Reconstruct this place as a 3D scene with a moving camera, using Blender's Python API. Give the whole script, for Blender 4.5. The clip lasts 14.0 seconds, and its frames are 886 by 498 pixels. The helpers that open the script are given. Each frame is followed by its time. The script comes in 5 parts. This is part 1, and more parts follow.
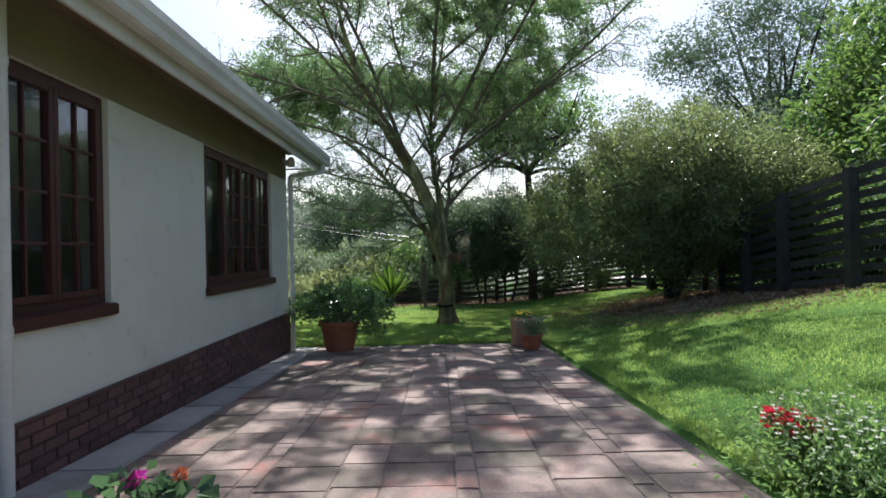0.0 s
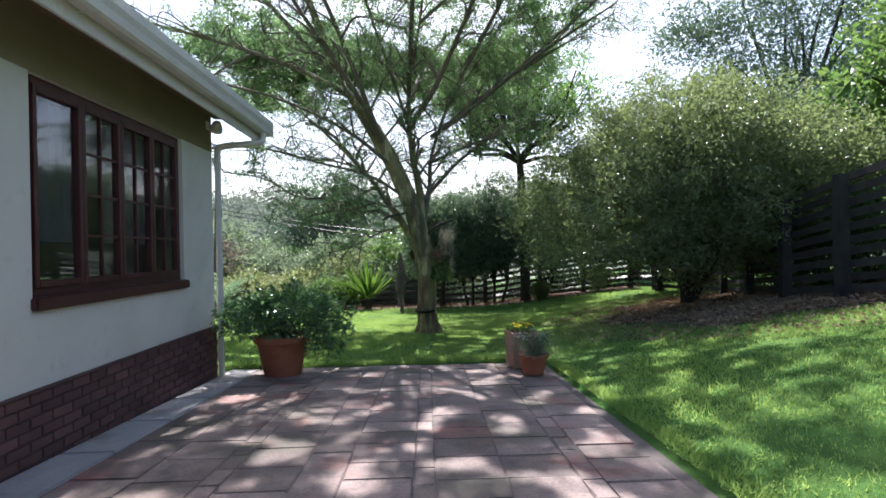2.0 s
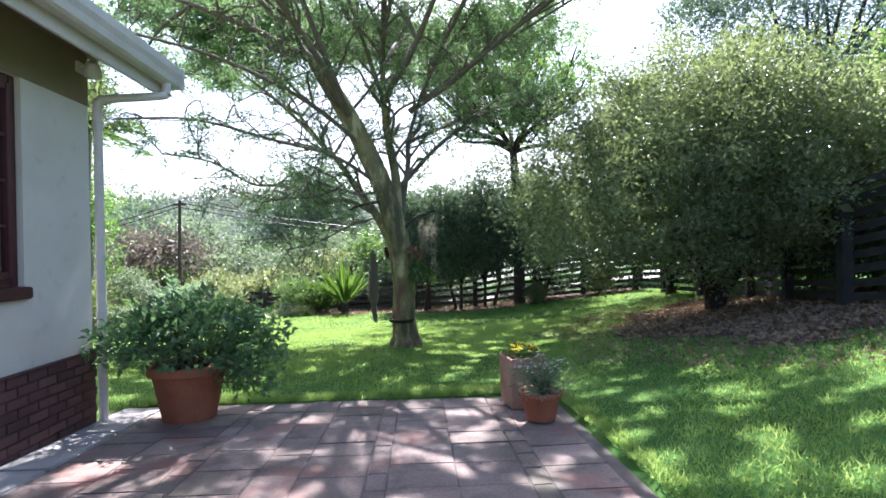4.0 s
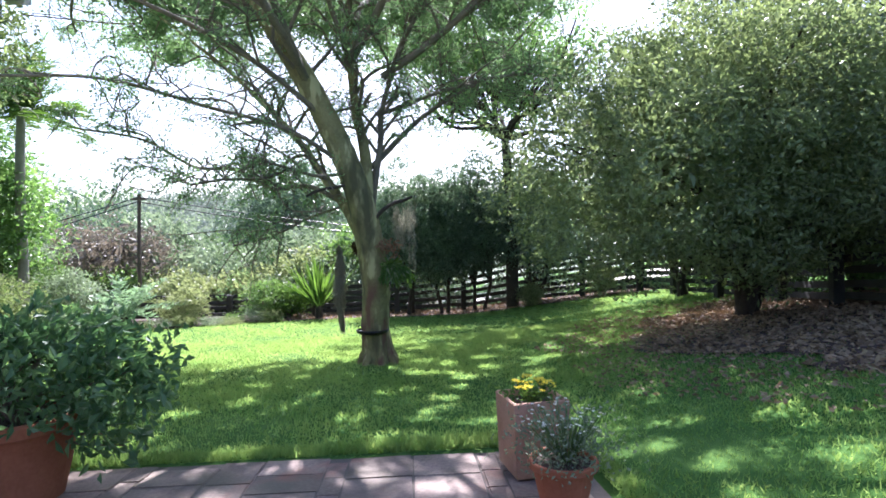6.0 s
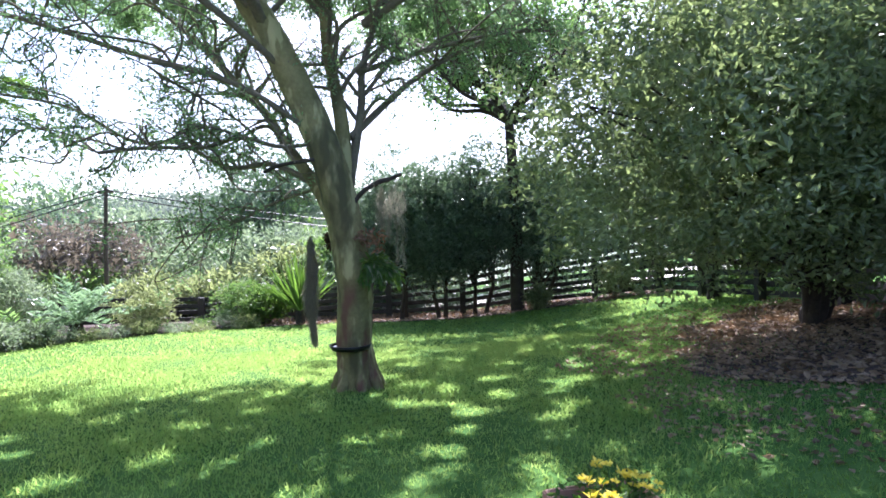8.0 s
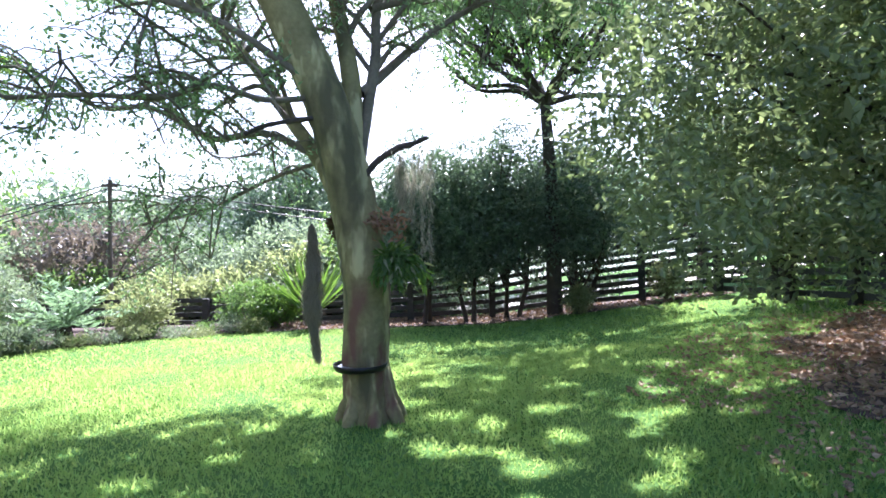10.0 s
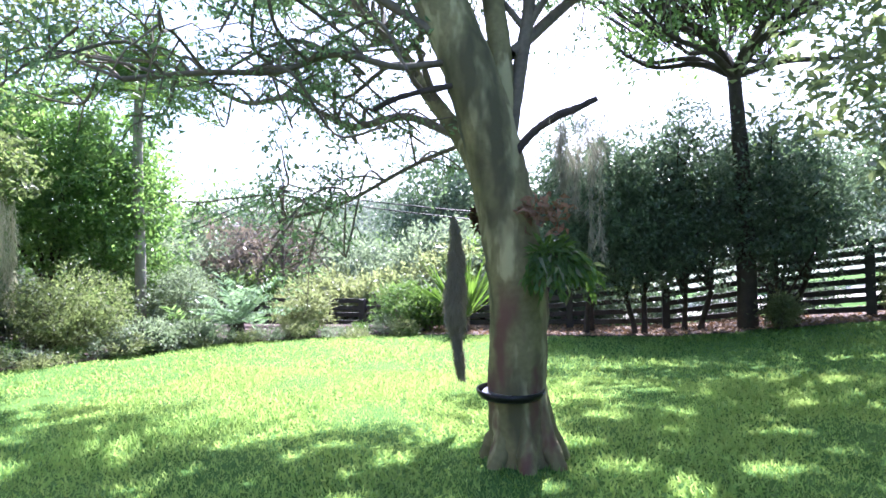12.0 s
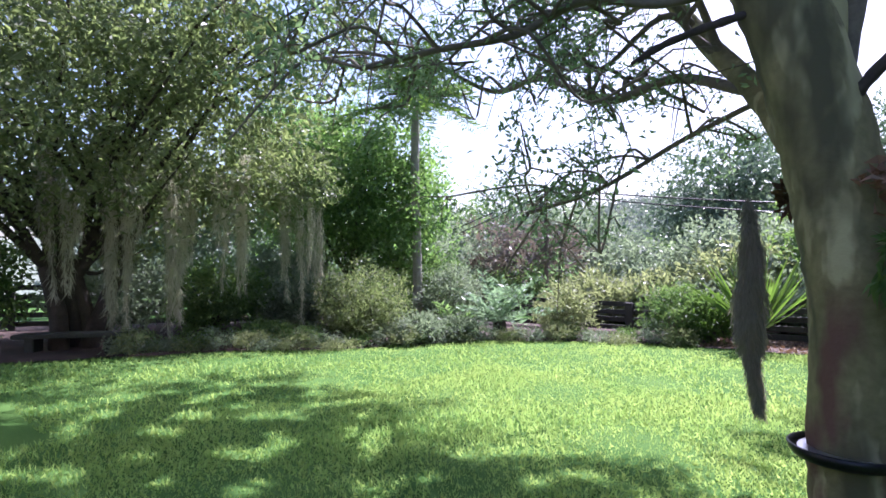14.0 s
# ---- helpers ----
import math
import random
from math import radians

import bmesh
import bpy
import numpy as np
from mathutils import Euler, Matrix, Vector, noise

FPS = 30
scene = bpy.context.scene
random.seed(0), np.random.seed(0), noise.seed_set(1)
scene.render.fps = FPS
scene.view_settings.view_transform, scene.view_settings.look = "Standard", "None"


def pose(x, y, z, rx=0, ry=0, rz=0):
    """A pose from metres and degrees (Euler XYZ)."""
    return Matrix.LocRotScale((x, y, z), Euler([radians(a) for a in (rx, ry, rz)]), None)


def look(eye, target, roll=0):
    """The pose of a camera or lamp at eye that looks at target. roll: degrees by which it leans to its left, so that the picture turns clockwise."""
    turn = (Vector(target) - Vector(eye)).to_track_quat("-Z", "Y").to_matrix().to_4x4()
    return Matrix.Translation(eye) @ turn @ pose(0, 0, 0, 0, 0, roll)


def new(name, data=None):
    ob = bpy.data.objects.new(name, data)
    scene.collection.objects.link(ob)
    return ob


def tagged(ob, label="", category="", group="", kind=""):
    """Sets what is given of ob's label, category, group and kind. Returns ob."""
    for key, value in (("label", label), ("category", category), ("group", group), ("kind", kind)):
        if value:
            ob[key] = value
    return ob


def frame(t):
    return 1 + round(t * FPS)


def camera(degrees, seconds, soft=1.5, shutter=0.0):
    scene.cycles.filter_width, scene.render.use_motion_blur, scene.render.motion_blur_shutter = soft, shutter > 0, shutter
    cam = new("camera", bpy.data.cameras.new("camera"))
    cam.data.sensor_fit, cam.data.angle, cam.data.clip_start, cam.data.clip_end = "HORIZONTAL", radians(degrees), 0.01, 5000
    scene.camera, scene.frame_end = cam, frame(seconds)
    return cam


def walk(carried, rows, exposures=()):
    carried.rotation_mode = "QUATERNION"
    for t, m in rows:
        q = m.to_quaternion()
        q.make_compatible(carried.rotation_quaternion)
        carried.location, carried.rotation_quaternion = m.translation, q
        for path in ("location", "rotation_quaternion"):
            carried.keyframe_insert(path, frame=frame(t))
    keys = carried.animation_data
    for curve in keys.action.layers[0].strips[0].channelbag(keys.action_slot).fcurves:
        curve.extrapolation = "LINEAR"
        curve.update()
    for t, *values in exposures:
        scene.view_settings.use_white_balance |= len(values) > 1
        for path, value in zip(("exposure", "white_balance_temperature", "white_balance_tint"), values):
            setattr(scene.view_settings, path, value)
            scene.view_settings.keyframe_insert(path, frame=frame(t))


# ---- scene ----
cam = camera(78.2, 14.0, soft=1.65)
METRES, EYE, TILT, LEAN, TURN = 11.0, 1.25, 0.0, 0.0, -0.4
ROWS = [
    (0.0, 0.0, 0.0, 0.0, 0.0, 0.18, 1.2),
    (0.5, 0.0062, 0.0541, -0.0033, -0.5, 0.09, 1.19),
    (1.0, 0.009, 0.1, -0.0046, -0.69, 0.04, 1.2),
    (1.5, 0.0143, 0.1521, -0.005, -1.13, 0.04, 1.16),
    (2.0, 0.0154, 0.1991, -0.006, -1.31, 0.0, 1.16),
    (2.5, 0.0209, 0.2492, -0.0085, -1.55, -0.01, 1.12),
    (3.0, 0.0272, 0.2955, -0.0094, -1.79, -0.05, 1.11),
    (5.5, 0.0495, 0.5048, -0.0167, -3.11, -0.1, 1.26),
    (6.0, 0.0552, 0.5443, -0.0188, -3.41, -0.11, 1.31),
    (6.5, 0.0611, 0.5864, -0.0208, -3.69, -0.13, 1.33),
    (7.0, 0.0639, 0.6243, -0.0227, -3.86, -0.16, 1.38),
    (9.5, 0.0598, 0.8155, -0.0349, -2.87, -0.0, 1.38),
    (10.0, 0.0574, 0.8449, -0.0373, -1.58, 0.05, 1.36),
    (10.5, 0.0544, 0.8716, -0.0383, 1.4, 0.19, 1.4),
    (11.0, 0.0503, 0.8934, -0.0396, 4.36, 0.39, 1.38),
    (11.5, 0.0498, 0.9132, -0.0402, 8.45, 0.61, 1.34),
    (12.0, 0.0502, 0.9334, -0.0412, 14.69, 0.72, 1.34),
    (12.5, 0.0406, 0.9561, -0.0446, 20.89, 0.97, 1.32),
    (13.0, 0.0353, 0.9714, -0.0462, 27.67, 1.1, 1.23),
    (13.5, 0.033, 0.9849, -0.0448, 35.46, 1.24, 1.07),
    (14.0, 0.0333, 0.9908, -0.0448, 42.28, 1.37, 0.95),
]
walk(cam, [(t, pose(0, 0, EYE, TILT, LEAN, TURN) @ pose(METRES * x, METRES * y, METRES * z, 90 + pitch, roll, yaw)) for t, x, y, z, yaw, pitch, roll in ROWS],
     exposures=[(0.0, 0.62, 6000, 14), (1.5, 0.92, 5900, 17), (3.0, 1.52, 5800, 20), (5.5, 1.85, 5650, 22), (7.0, 1.85, 5600, 23), (9.5, 2.15, 5500, 26), (10.5, 2.25, 5500, 27), (12.0, 2.28, 5480, 29), (13.0, 1.98, 5480, 32), (14.0, 1.52, 5500, 36)])

# ---- world, sun ----
SUN_EL, SUN_AZ = 50.0, 1.5          # degrees above the horizon; clockwise from straight ahead
world = bpy.data.worlds.new("sky")
scene.world = world
world.use_nodes = True
wn = world.node_tree.nodes
sky = wn.new("ShaderNodeTexSky")
sky.sky_type, sky.sun_disc = "NISHITA", False
sky.sun_elevation, sky.sun_rotation = radians(SUN_EL), radians(SUN_AZ)
sky.dust_density, sky.air_density = 2.5, 1.2
wn["Background"].inputs["Strength"].default_value = 0.1
world.node_tree.links.new(sky.outputs[0], wn["Background"].inputs["Color"])
sun_data = bpy.data.lights.new("sun", "SUN")
sun_data.energy, sun_data.angle, sun_data.color = 5.0, radians(0.55), (1.0, 0.95, 0.86)
sun = new("sun", sun_data)
sun.matrix_world = look((60 * math.sin(radians(SUN_AZ)) * math.cos(radians(SUN_EL)), 60 * math.cos(radians(SUN_AZ)) * math.cos(radians(SUN_EL)), 60 * math.sin(radians(SUN_EL))), (0, 0, 0))


# ---- materials ----
def material(name, a, b, rough=0.8, scale=4.0, fine=40.0, bump=0.3, metal=0.0, depth=0.01, per="", spread=0.25, spec=0.5, place=False):
    """Two colours mixed by coarse and fine noise, with relief. per: 'object' or 'island' varies brightness from piece to piece."""
    m = bpy.data.materials.new(name)
    m.use_nodes = True
    n, l = m.node_tree.nodes, m.node_tree.links
    p = n["Principled BSDF"]
    co = n.new("ShaderNodeTexCoord")
    big, small = n.new("ShaderNodeTexNoise"), n.new("ShaderNodeTexNoise")
    big.inputs["Scale"].default_value, small.inputs["Scale"].default_value = scale, fine
    big.inputs["Detail"].default_value, small.inputs["Detail"].default_value = 5, 4
    for t in (big, small):
        l.new(co.outputs["Object"] if not place else n.new("ShaderNodeNewGeometry").outputs["Position"], t.inputs["Vector"])
    add = n.new("ShaderNodeMath")
    add.operation = "MULTIPLY_ADD"
    l.new(small.outputs["Fac"], add.inputs[0])
    add.inputs[1].default_value = 0.45
    half = n.new("ShaderNodeMath")
    half.operation = "MULTIPLY_ADD"
    l.new(big.outputs["Fac"], half.inputs[0])
    half.inputs[1].default_value, half.inputs[2].default_value = 0.75, -0.1
    l.new(half.outputs[0], add.inputs[2])
    ramp = n.new("ShaderNodeValToRGB")
    ramp.color_ramp.elements[0].position, ramp.color_ramp.elements[1].position = 0.28, 0.72
    ramp.color_ramp.elements[0].color, ramp.color_ramp.elements[1].color = (*a, 1), (*b, 1)
    l.new(add.outputs[0], ramp.inputs[0])
    out = ramp.outputs[0]
    if per:
        info = n.new("ShaderNodeObjectInfo" if per == "object" else "ShaderNodeNewGeometry")
        hsv = n.new("ShaderNodeHueSaturation")
        mr = n.new("ShaderNodeMapRange")
        mr.inputs["To Min"].default_value, mr.inputs["To Max"].default_value = 1 - spread, 1 + spread
        l.new(info.outputs["Random" if per == "object" else "Random Per Island"], mr.inputs["Value"])
        l.new(mr.outputs[0], hsv.inputs["Value"])
        l.new(out, hsv.inputs["Color"])
        out = hsv.outputs[0]
    l.new(out, p.inputs["Base Color"])
    p.inputs["Roughness"].default_value, p.inputs["Metallic"].default_value = rough, metal
    p.inputs["Specular IOR Level"].default_value = spec
    if bump:
        bp = n.new("ShaderNodeBump")
        bp.inputs["Strength"].default_value, bp.inputs["Distance"].default_value = bump, depth
        l.new(add.outputs[0], bp.inputs["Height"])
        l.new(bp.outputs[0], p.inputs["Normal"])
    return m


def leaf_material(name, a, b, glow=0.45, rough=0.45, spread=0.35, warm=(1.25, 1.25, 0.5)):
    """Leaves: colour varies from leaf to leaf, light passes through the blade."""
    m = bpy.data.materials.new(name)
    m.use_nodes = True
    n, l = m.node_tree.nodes, m.node_tree.links
    p = n["Principled BSDF"]
    geo = n.new("ShaderNodeNewGeometry")
    co = n.new("ShaderNodeTexCoord")
    tex = n.new("ShaderNodeTexNoise")
    tex.inputs["Scale"].default_value = 0.9
    l.new(co.outputs["Object"], tex.inputs["Vector"])
    mixf = n.new("ShaderNodeMath")
    mixf.operation = "MULTIPLY_ADD"
    l.new(geo.outputs["Random Per Island"], mixf.inputs[0])
    mixf.inputs[1].default_value = 0.6
    sub = n.new("ShaderNodeMath")
    sub.operation = "MULTIPLY_ADD"
    l.new(tex.outputs["Fac"], sub.inputs[0])
    sub.inputs[1].default_value, sub.inputs[2].default_value = 0.9, -0.25
    l.new(sub.outputs[0], mixf.inputs[2])
    ramp = n.new("ShaderNodeValToRGB")
    ramp.color_ramp.elements[0].color, ramp.color_ramp.elements[1].color = (*a, 1), (*b, 1)
    l.new(mixf.outputs[0], ramp.inputs[0])
    l.new(ramp.outputs[0], p.inputs["Base Color"])
    p.inputs["Roughness"].default_value = rough
    p.inputs["Specular IOR Level"].default_value = 0.4
    tr = n.new("ShaderNodeBsdfTranslucent")
    mul = n.new("ShaderNodeMix")
    mul.data_type, mul.blend_type = "RGBA", "MULTIPLY"
    mul.inputs["Factor"].default_value = 1.0
    l.new(ramp.outputs[0], mul.inputs["A"])
    mul.inputs["B"].default_value = (*[c * 1.5 for c in warm], 1)
    l.new(mul.outputs["Result"], tr.inputs["Color"])
    mix = n.new("ShaderNodeMixShader")
    mix.inputs[0].default_value = glow
    l.new(p.outputs[0], mix.inputs[1])
    l.new(tr.outputs[0], mix.inputs[2])
    l.new(mix.outputs[0], n["Material Output"].inputs["Surface"])
    return m


M_LAWN = material("lawn", (0.04, 0.105, 0.024), (0.098, 0.178, 0.045), 0.95, 1.2, 60, 0.6, depth=0.03, spec=0.05)
M_BLADE = leaf_material("grass_blade", (0.056, 0.165, 0.047), (0.094, 0.21, 0.068), 0.47, 0.75, warm=(4.4, 2.45, 2.0))
M_SOIL = material("soil", (0.035, 0.022, 0.018), (0.09, 0.055, 0.042), 0.95, 2.5, 50, 0.8, depth=0.03)
M_LITTER = leaf_material("dry_leaf", (0.12, 0.08, 0.05), (0.43, 0.32, 0.205), 0.15, 0.7, warm=(1.1, 0.9, 0.7))
M_PAVER = material("paver", (0.125, 0.09, 0.078), (0.335, 0.25, 0.21), 0.8, 2.2, 45, 0.5, depth=0.008, per="object", spread=0.3, place=True)
M_JOINT = material("joint_sand", (0.09, 0.075, 0.065), (0.17, 0.14, 0.12), 0.95, 6, 80, 0.5)
M_CONC = material("concrete", (0.26, 0.25, 0.245), (0.43, 0.41, 0.39), 0.85, 1.6, 50, 0.3, per="object", spread=0.12, place=True)
M_WALL = material("wall_paint", (0.62, 0.585, 0.51), (0.71, 0.675, 0.60), 0.85, 1.2, 90, 0.25, depth=0.004)
M_BRICK = material("plinth_brick", (0.085, 0.04, 0.038), (0.16, 0.075, 0.065), 0.85, 2.5, 60, 0.5, depth=0.005, per="object", spread=0.3, place=True)
M_MORTAR = material("mortar", (0.075, 0.045, 0.042), (0.12, 0.075, 0.066), 0.95, 8, 90, 0.5)
M_FRAME = material("window_frame", (0.05, 0.013, 0.014), (0.09, 0.024, 0.025), 0.45, 6, 60, 0.15, depth=0.002)
M_GUTTER = material("gutter_paint", (0.58, 0.535, 0.50), (0.73, 0.685, 0.65), 0.5, 2.5, 30, 0.15, depth=0.002)
M_SOFFIT = material("soffit", (0.16, 0.115, 0.06), (0.24, 0.18, 0.10), 0.8, 2, 40, 0.2)
M_ROOF = material("roof_sheet", (0.24, 0.13, 0.10), (0.34, 0.2, 0.16), 0.6, 2, 30, 0.2)
M_TERRA = material("terracotta", (0.28, 0.085, 0.04), (0.42, 0.15, 0.08), 0.8, 4, 50, 0.3, depth=0.004)
M_PALETERRA = material("pale_terracotta", (0.36, 0.19, 0.125), (0.54, 0.33, 0.24), 0.85, 4, 50, 0.3, depth=0.004)
M_FENCE = material("fence_timber", (0.02, 0.018, 0.017), (0.065, 0.06, 0.057), 0.7, 5, 60, 0.4, depth=0.004, per="object", spread=0.3, place=True)
M_TWIG = material("twig_bark", (0.10, 0.085, 0.06), (0.2, 0.17, 0.12), 0.85, 5, 40, 0.3)
M_DARKBARK = material("dark_bark", (0.03, 0.024, 0.02), (0.08, 0.062, 0.05), 0.9, 5, 40, 0.6, depth=0.01)
M_PALMBARK = material("palm_bark", (0.22, 0.2, 0.17), (0.4, 0.37, 0.32), 0.85, 4, 40, 0.4)
M_POLE = material("pole_timber", (0.08, 0.055, 0.04), (0.16, 0.12, 0.09), 0.8, 4, 40, 0.3)
M_FEATHER = leaf_material("feathery_leaf", (0.085, 0.145, 0.085), (0.205, 0.285, 0.165), 0.55, warm=(1.15, 1.25, 0.8))
# pale, low-contrast grey-green: distance haze is mixed into this colour
M_HAZELEAF = leaf_material("far_leaf_haze", (0.12, 0.15, 0.115), (0.21, 0.245, 0.19), 0.3, 0.8, warm=(1, 1, 0.95))
M_SHRUB = leaf_material("glossy_leaf", (0.07, 0.102, 0.054), (0.298, 0.345, 0.187), 0.43, 0.3, warm=(1.1, 1.15, 0.75))
M_POTLEAF = leaf_material("pot_shrub_leaf", (0.05, 0.115, 0.056), (0.165, 0.255, 0.125), 0.42, 0.3, warm=(1.1, 1.2, 0.8))
M_OLIVELEAF = leaf_material("olive_leaf", (0.068, 0.098, 0.048), (0.25, 0.285, 0.145), 0.45, warm=(1.1, 1.2, 0.75))
M_DARKLEAF = leaf_material("dark_leaf", (0.035, 0.068, 0.05), (0.2, 0.26, 0.19), 0.32, 0.35, warm=(1.1, 1.2, 0.8))
M_MIDLEAF = leaf_material("mid_leaf", (0.045, 0.1, 0.045), (0.185, 0.255, 0.105), 0.45, warm=(1.15, 1.25, 0.65))
M_PALELEAF = leaf_material("pale_leaf", (0.115, 0.15, 0.075), (0.28, 0.31, 0.175), 0.45, warm=(1.15, 1.15, 0.8))
M_GREYLEAF = leaf_material("grey_green_leaf", (0.10, 0.14, 0.10), (0.26, 0.31, 0.22), 0.42, warm=(1.1, 1.15, 0.85))
M_PURPLE = leaf_material("purple_leaf", (0.085, 0.078, 0.064), (0.215, 0.19, 0.155), 0.3, warm=(1.08, 1.0, 0.85))
M_CYCAD = leaf_material("cycad_leaf", (0.10, 0.17, 0.11), (0.22, 0.30, 0.2), 0.45, 0.4, warm=(1.1, 1.15, 0.85))
M_MOSS = leaf_material("hanging_moss", (0.27, 0.265, 0.2), (0.62, 0.6, 0.49), 0.48, 0.9, warm=(1.0, 1.0, 0.85))
M_BEARD = leaf_material("dry_thatch", (0.17, 0.16, 0.13), (0.33, 0.31, 0.25), 0.25, 0.9, warm=(1.0, 0.95, 0.8))
M_FERN = leaf_material("fern_leaf", (0.035, 0.08, 0.02), (0.11, 0.19, 0.06), 0.45)
M_BROWNLEAF = leaf_material("dead_frond", (0.13, 0.08, 0.055), (0.34, 0.23, 0.165), 0.3, 0.7, warm=(1.2, 0.9, 0.6))
M_DARKBROWN = leaf_material("brown_scale", (0.03, 0.015, 0.01), (0.08, 0.04, 0.025), 0.2, 0.7)
M_FIGLEAF = leaf_material("fig_leaf", (0.04, 0.1, 0.04), (0.23, 0.34, 0.145), 0.5, 0.35, warm=(1.15, 1.25, 0.65))
M_BEDLEAF = leaf_material("bedding_leaf", (0.11, 0.20, 0.085), (0.28, 0.38, 0.19), 0.42, 0.5, warm=(1.1, 1.2, 0.7))
M_ROUNDLEAF = leaf_material("geranium_leaf", (0.05, 0.10, 0.06), (0.12, 0.2, 0.12), 0.35, 0.5, warm=(1.1, 1.2, 0.8))
M_GREYMOSS = leaf_material("grey_moss", (0.14, 0.135, 0.105), (0.31, 0.3, 0.245), 0.55, 0.9, warm=(1, 1, 0.9))
M_RED = leaf_material("red_petal", (0.5, 0.02, 0.05), (0.75, 0.06, 0.12), 0.3, 0.6, warm=(1, 0.6, 0.6))
M_PINK = leaf_material("magenta_petal", (0.5, 0.04, 0.35), (0.7, 0.1, 0.5), 0.3, 0.6, warm=(1, 0.6, 0.9))
M_ORANGE = leaf_material("faded_petal", (0.45, 0.14, 0.07), (0.6, 0.25, 0.15), 0.3, 0.6, warm=(1, 0.8, 0.6))
M_WHITEP = leaf_material("white_petal", (0.7, 0.7, 0.66), (0.85, 0.85, 0.8), 0.3, 0.6, warm=(1, 1, 0.9))
M_YELLOW = leaf_material("yellow_petal", (0.72, 0.62, 0.05), (0.9, 0.82, 0.22), 0.3, 0.6, warm=(1, 0.9, 0.4))
M_DARK = material("dark_interior", (0.03, 0.03, 0.03), (0.05, 0.048, 0.045), 0.9, 2, 20, 0)
M_CURTAIN = material("curtain", (0.30, 0.30, 0.33), (0.42, 0.42, 0.44), 0.9, 3, 80, 0.3)
M_BLACKMETAL = material("black_metal", (0.012, 0.012, 0.013), (0.03, 0.03, 0.03), 0.4, 6, 60, 0.1, metal=0.6)
M_GALV = material("galvanised", (0.45, 0.46, 0.48), (0.6, 0.6, 0.62), 0.35, 6, 60, 0.1, metal=0.9)
M_LAMP = material("lamp_enamel", (0.75, 0.73, 0.68), (0.82, 0.8, 0.76), 0.35, 4, 40, 0.05)
M_DARKSTONE = material("mossy_stone", (0.025, 0.026, 0.022), (0.07, 0.07, 0.058), 0.9, 3, 40, 0.5)
M_SAND = material("pale_gravel", (0.42, 0.38, 0.33), (0.6, 0.56, 0.5), 0.95, 1.5, 40, 0.5)
M_HILL = material("hill_scrub", (0.10, 0.13, 0.09), (0.2, 0.23, 0.16), 0.95, 0.12, 1.2, 0.6, depth=0.8)


def bark_material():
    """Smooth olive bark in pale and dark blotches, with rust-coloured scars low on the stem."""
    m = material("blotched_bark", (0.125, 0.112, 0.045), (0.28, 0.25, 0.112), 0.85, 2.6, 26, 0.8, depth=0.02)
    n, l = m.node_tree.nodes, m.node_tree.links
    p = n["Principled BSDF"]
    old = p.inputs["Base Color"].links[0].from_socket
    co = n.new("ShaderNodeTexCoord")
    stretch = n.new("ShaderNodeMapping")
    stretch.inputs["Scale"].default_value = (4.0, 4.0, 1.3)
    l.new(co.outputs["Object"], stretch.inputs["Vector"])
    for tint, scale, lo, hi, low in (((0.40, 0.365, 0.185), 1.5, 0.54, 0.6, None), ((0.085, 0.08, 0.036), 0.9, 0.54, 0.66, None), ((0.145, 0.075, 0.05), 1.2, 0.52, 0.64, 1.3)):
        t = n.new("ShaderNodeTexNoise")
        t.inputs["Scale"].default_value, t.inputs["Detail"].default_value = scale, 3
        shift = n.new("ShaderNodeVectorMath")
        shift.inputs[1].default_value = (scale * 7, lo * 31, 3)
        l.new(stretch.outputs[0], shift.inputs[0])
        l.new(shift.outputs[0], t.inputs["Vector"])
        r = n.new("ShaderNodeMapRange")
        r.inputs["From Min"].default_value, r.inputs["From Max"].default_value = lo, hi
        l.new(t.outputs["Fac"], r.inputs["Value"])
        fac = r.outputs[0]
        if low:
            sep = n.new("ShaderNodeSeparateXYZ")
            l.new(co.outputs["Object"], sep.inputs[0])
            z = n.new("ShaderNodeMapRange")
            z.inputs["From Min"].default_value, z.inputs["From Max"].default_value = low, low - 0.25
            l.new(sep.outputs["Z"], z.inputs["Value"])
            mul = n.new("ShaderNodeMath")
            mul.operation = "MULTIPLY"
            l.new(fac, mul.inputs[0])
            l.new(z.outputs[0], mul.inputs[1])
            fac = mul.outputs[0]
        mix = n.new("ShaderNodeMix")
        mix.data_type = "RGBA"
        l.new(fac, mix.inputs["Factor"])
        l.new(old, mix.inputs["A"])
        mix.inputs["B"].default_value = (*tint, 1)
        old = mix.outputs["Result"]
    l.new(old, p.inputs["Base Color"])
    return m


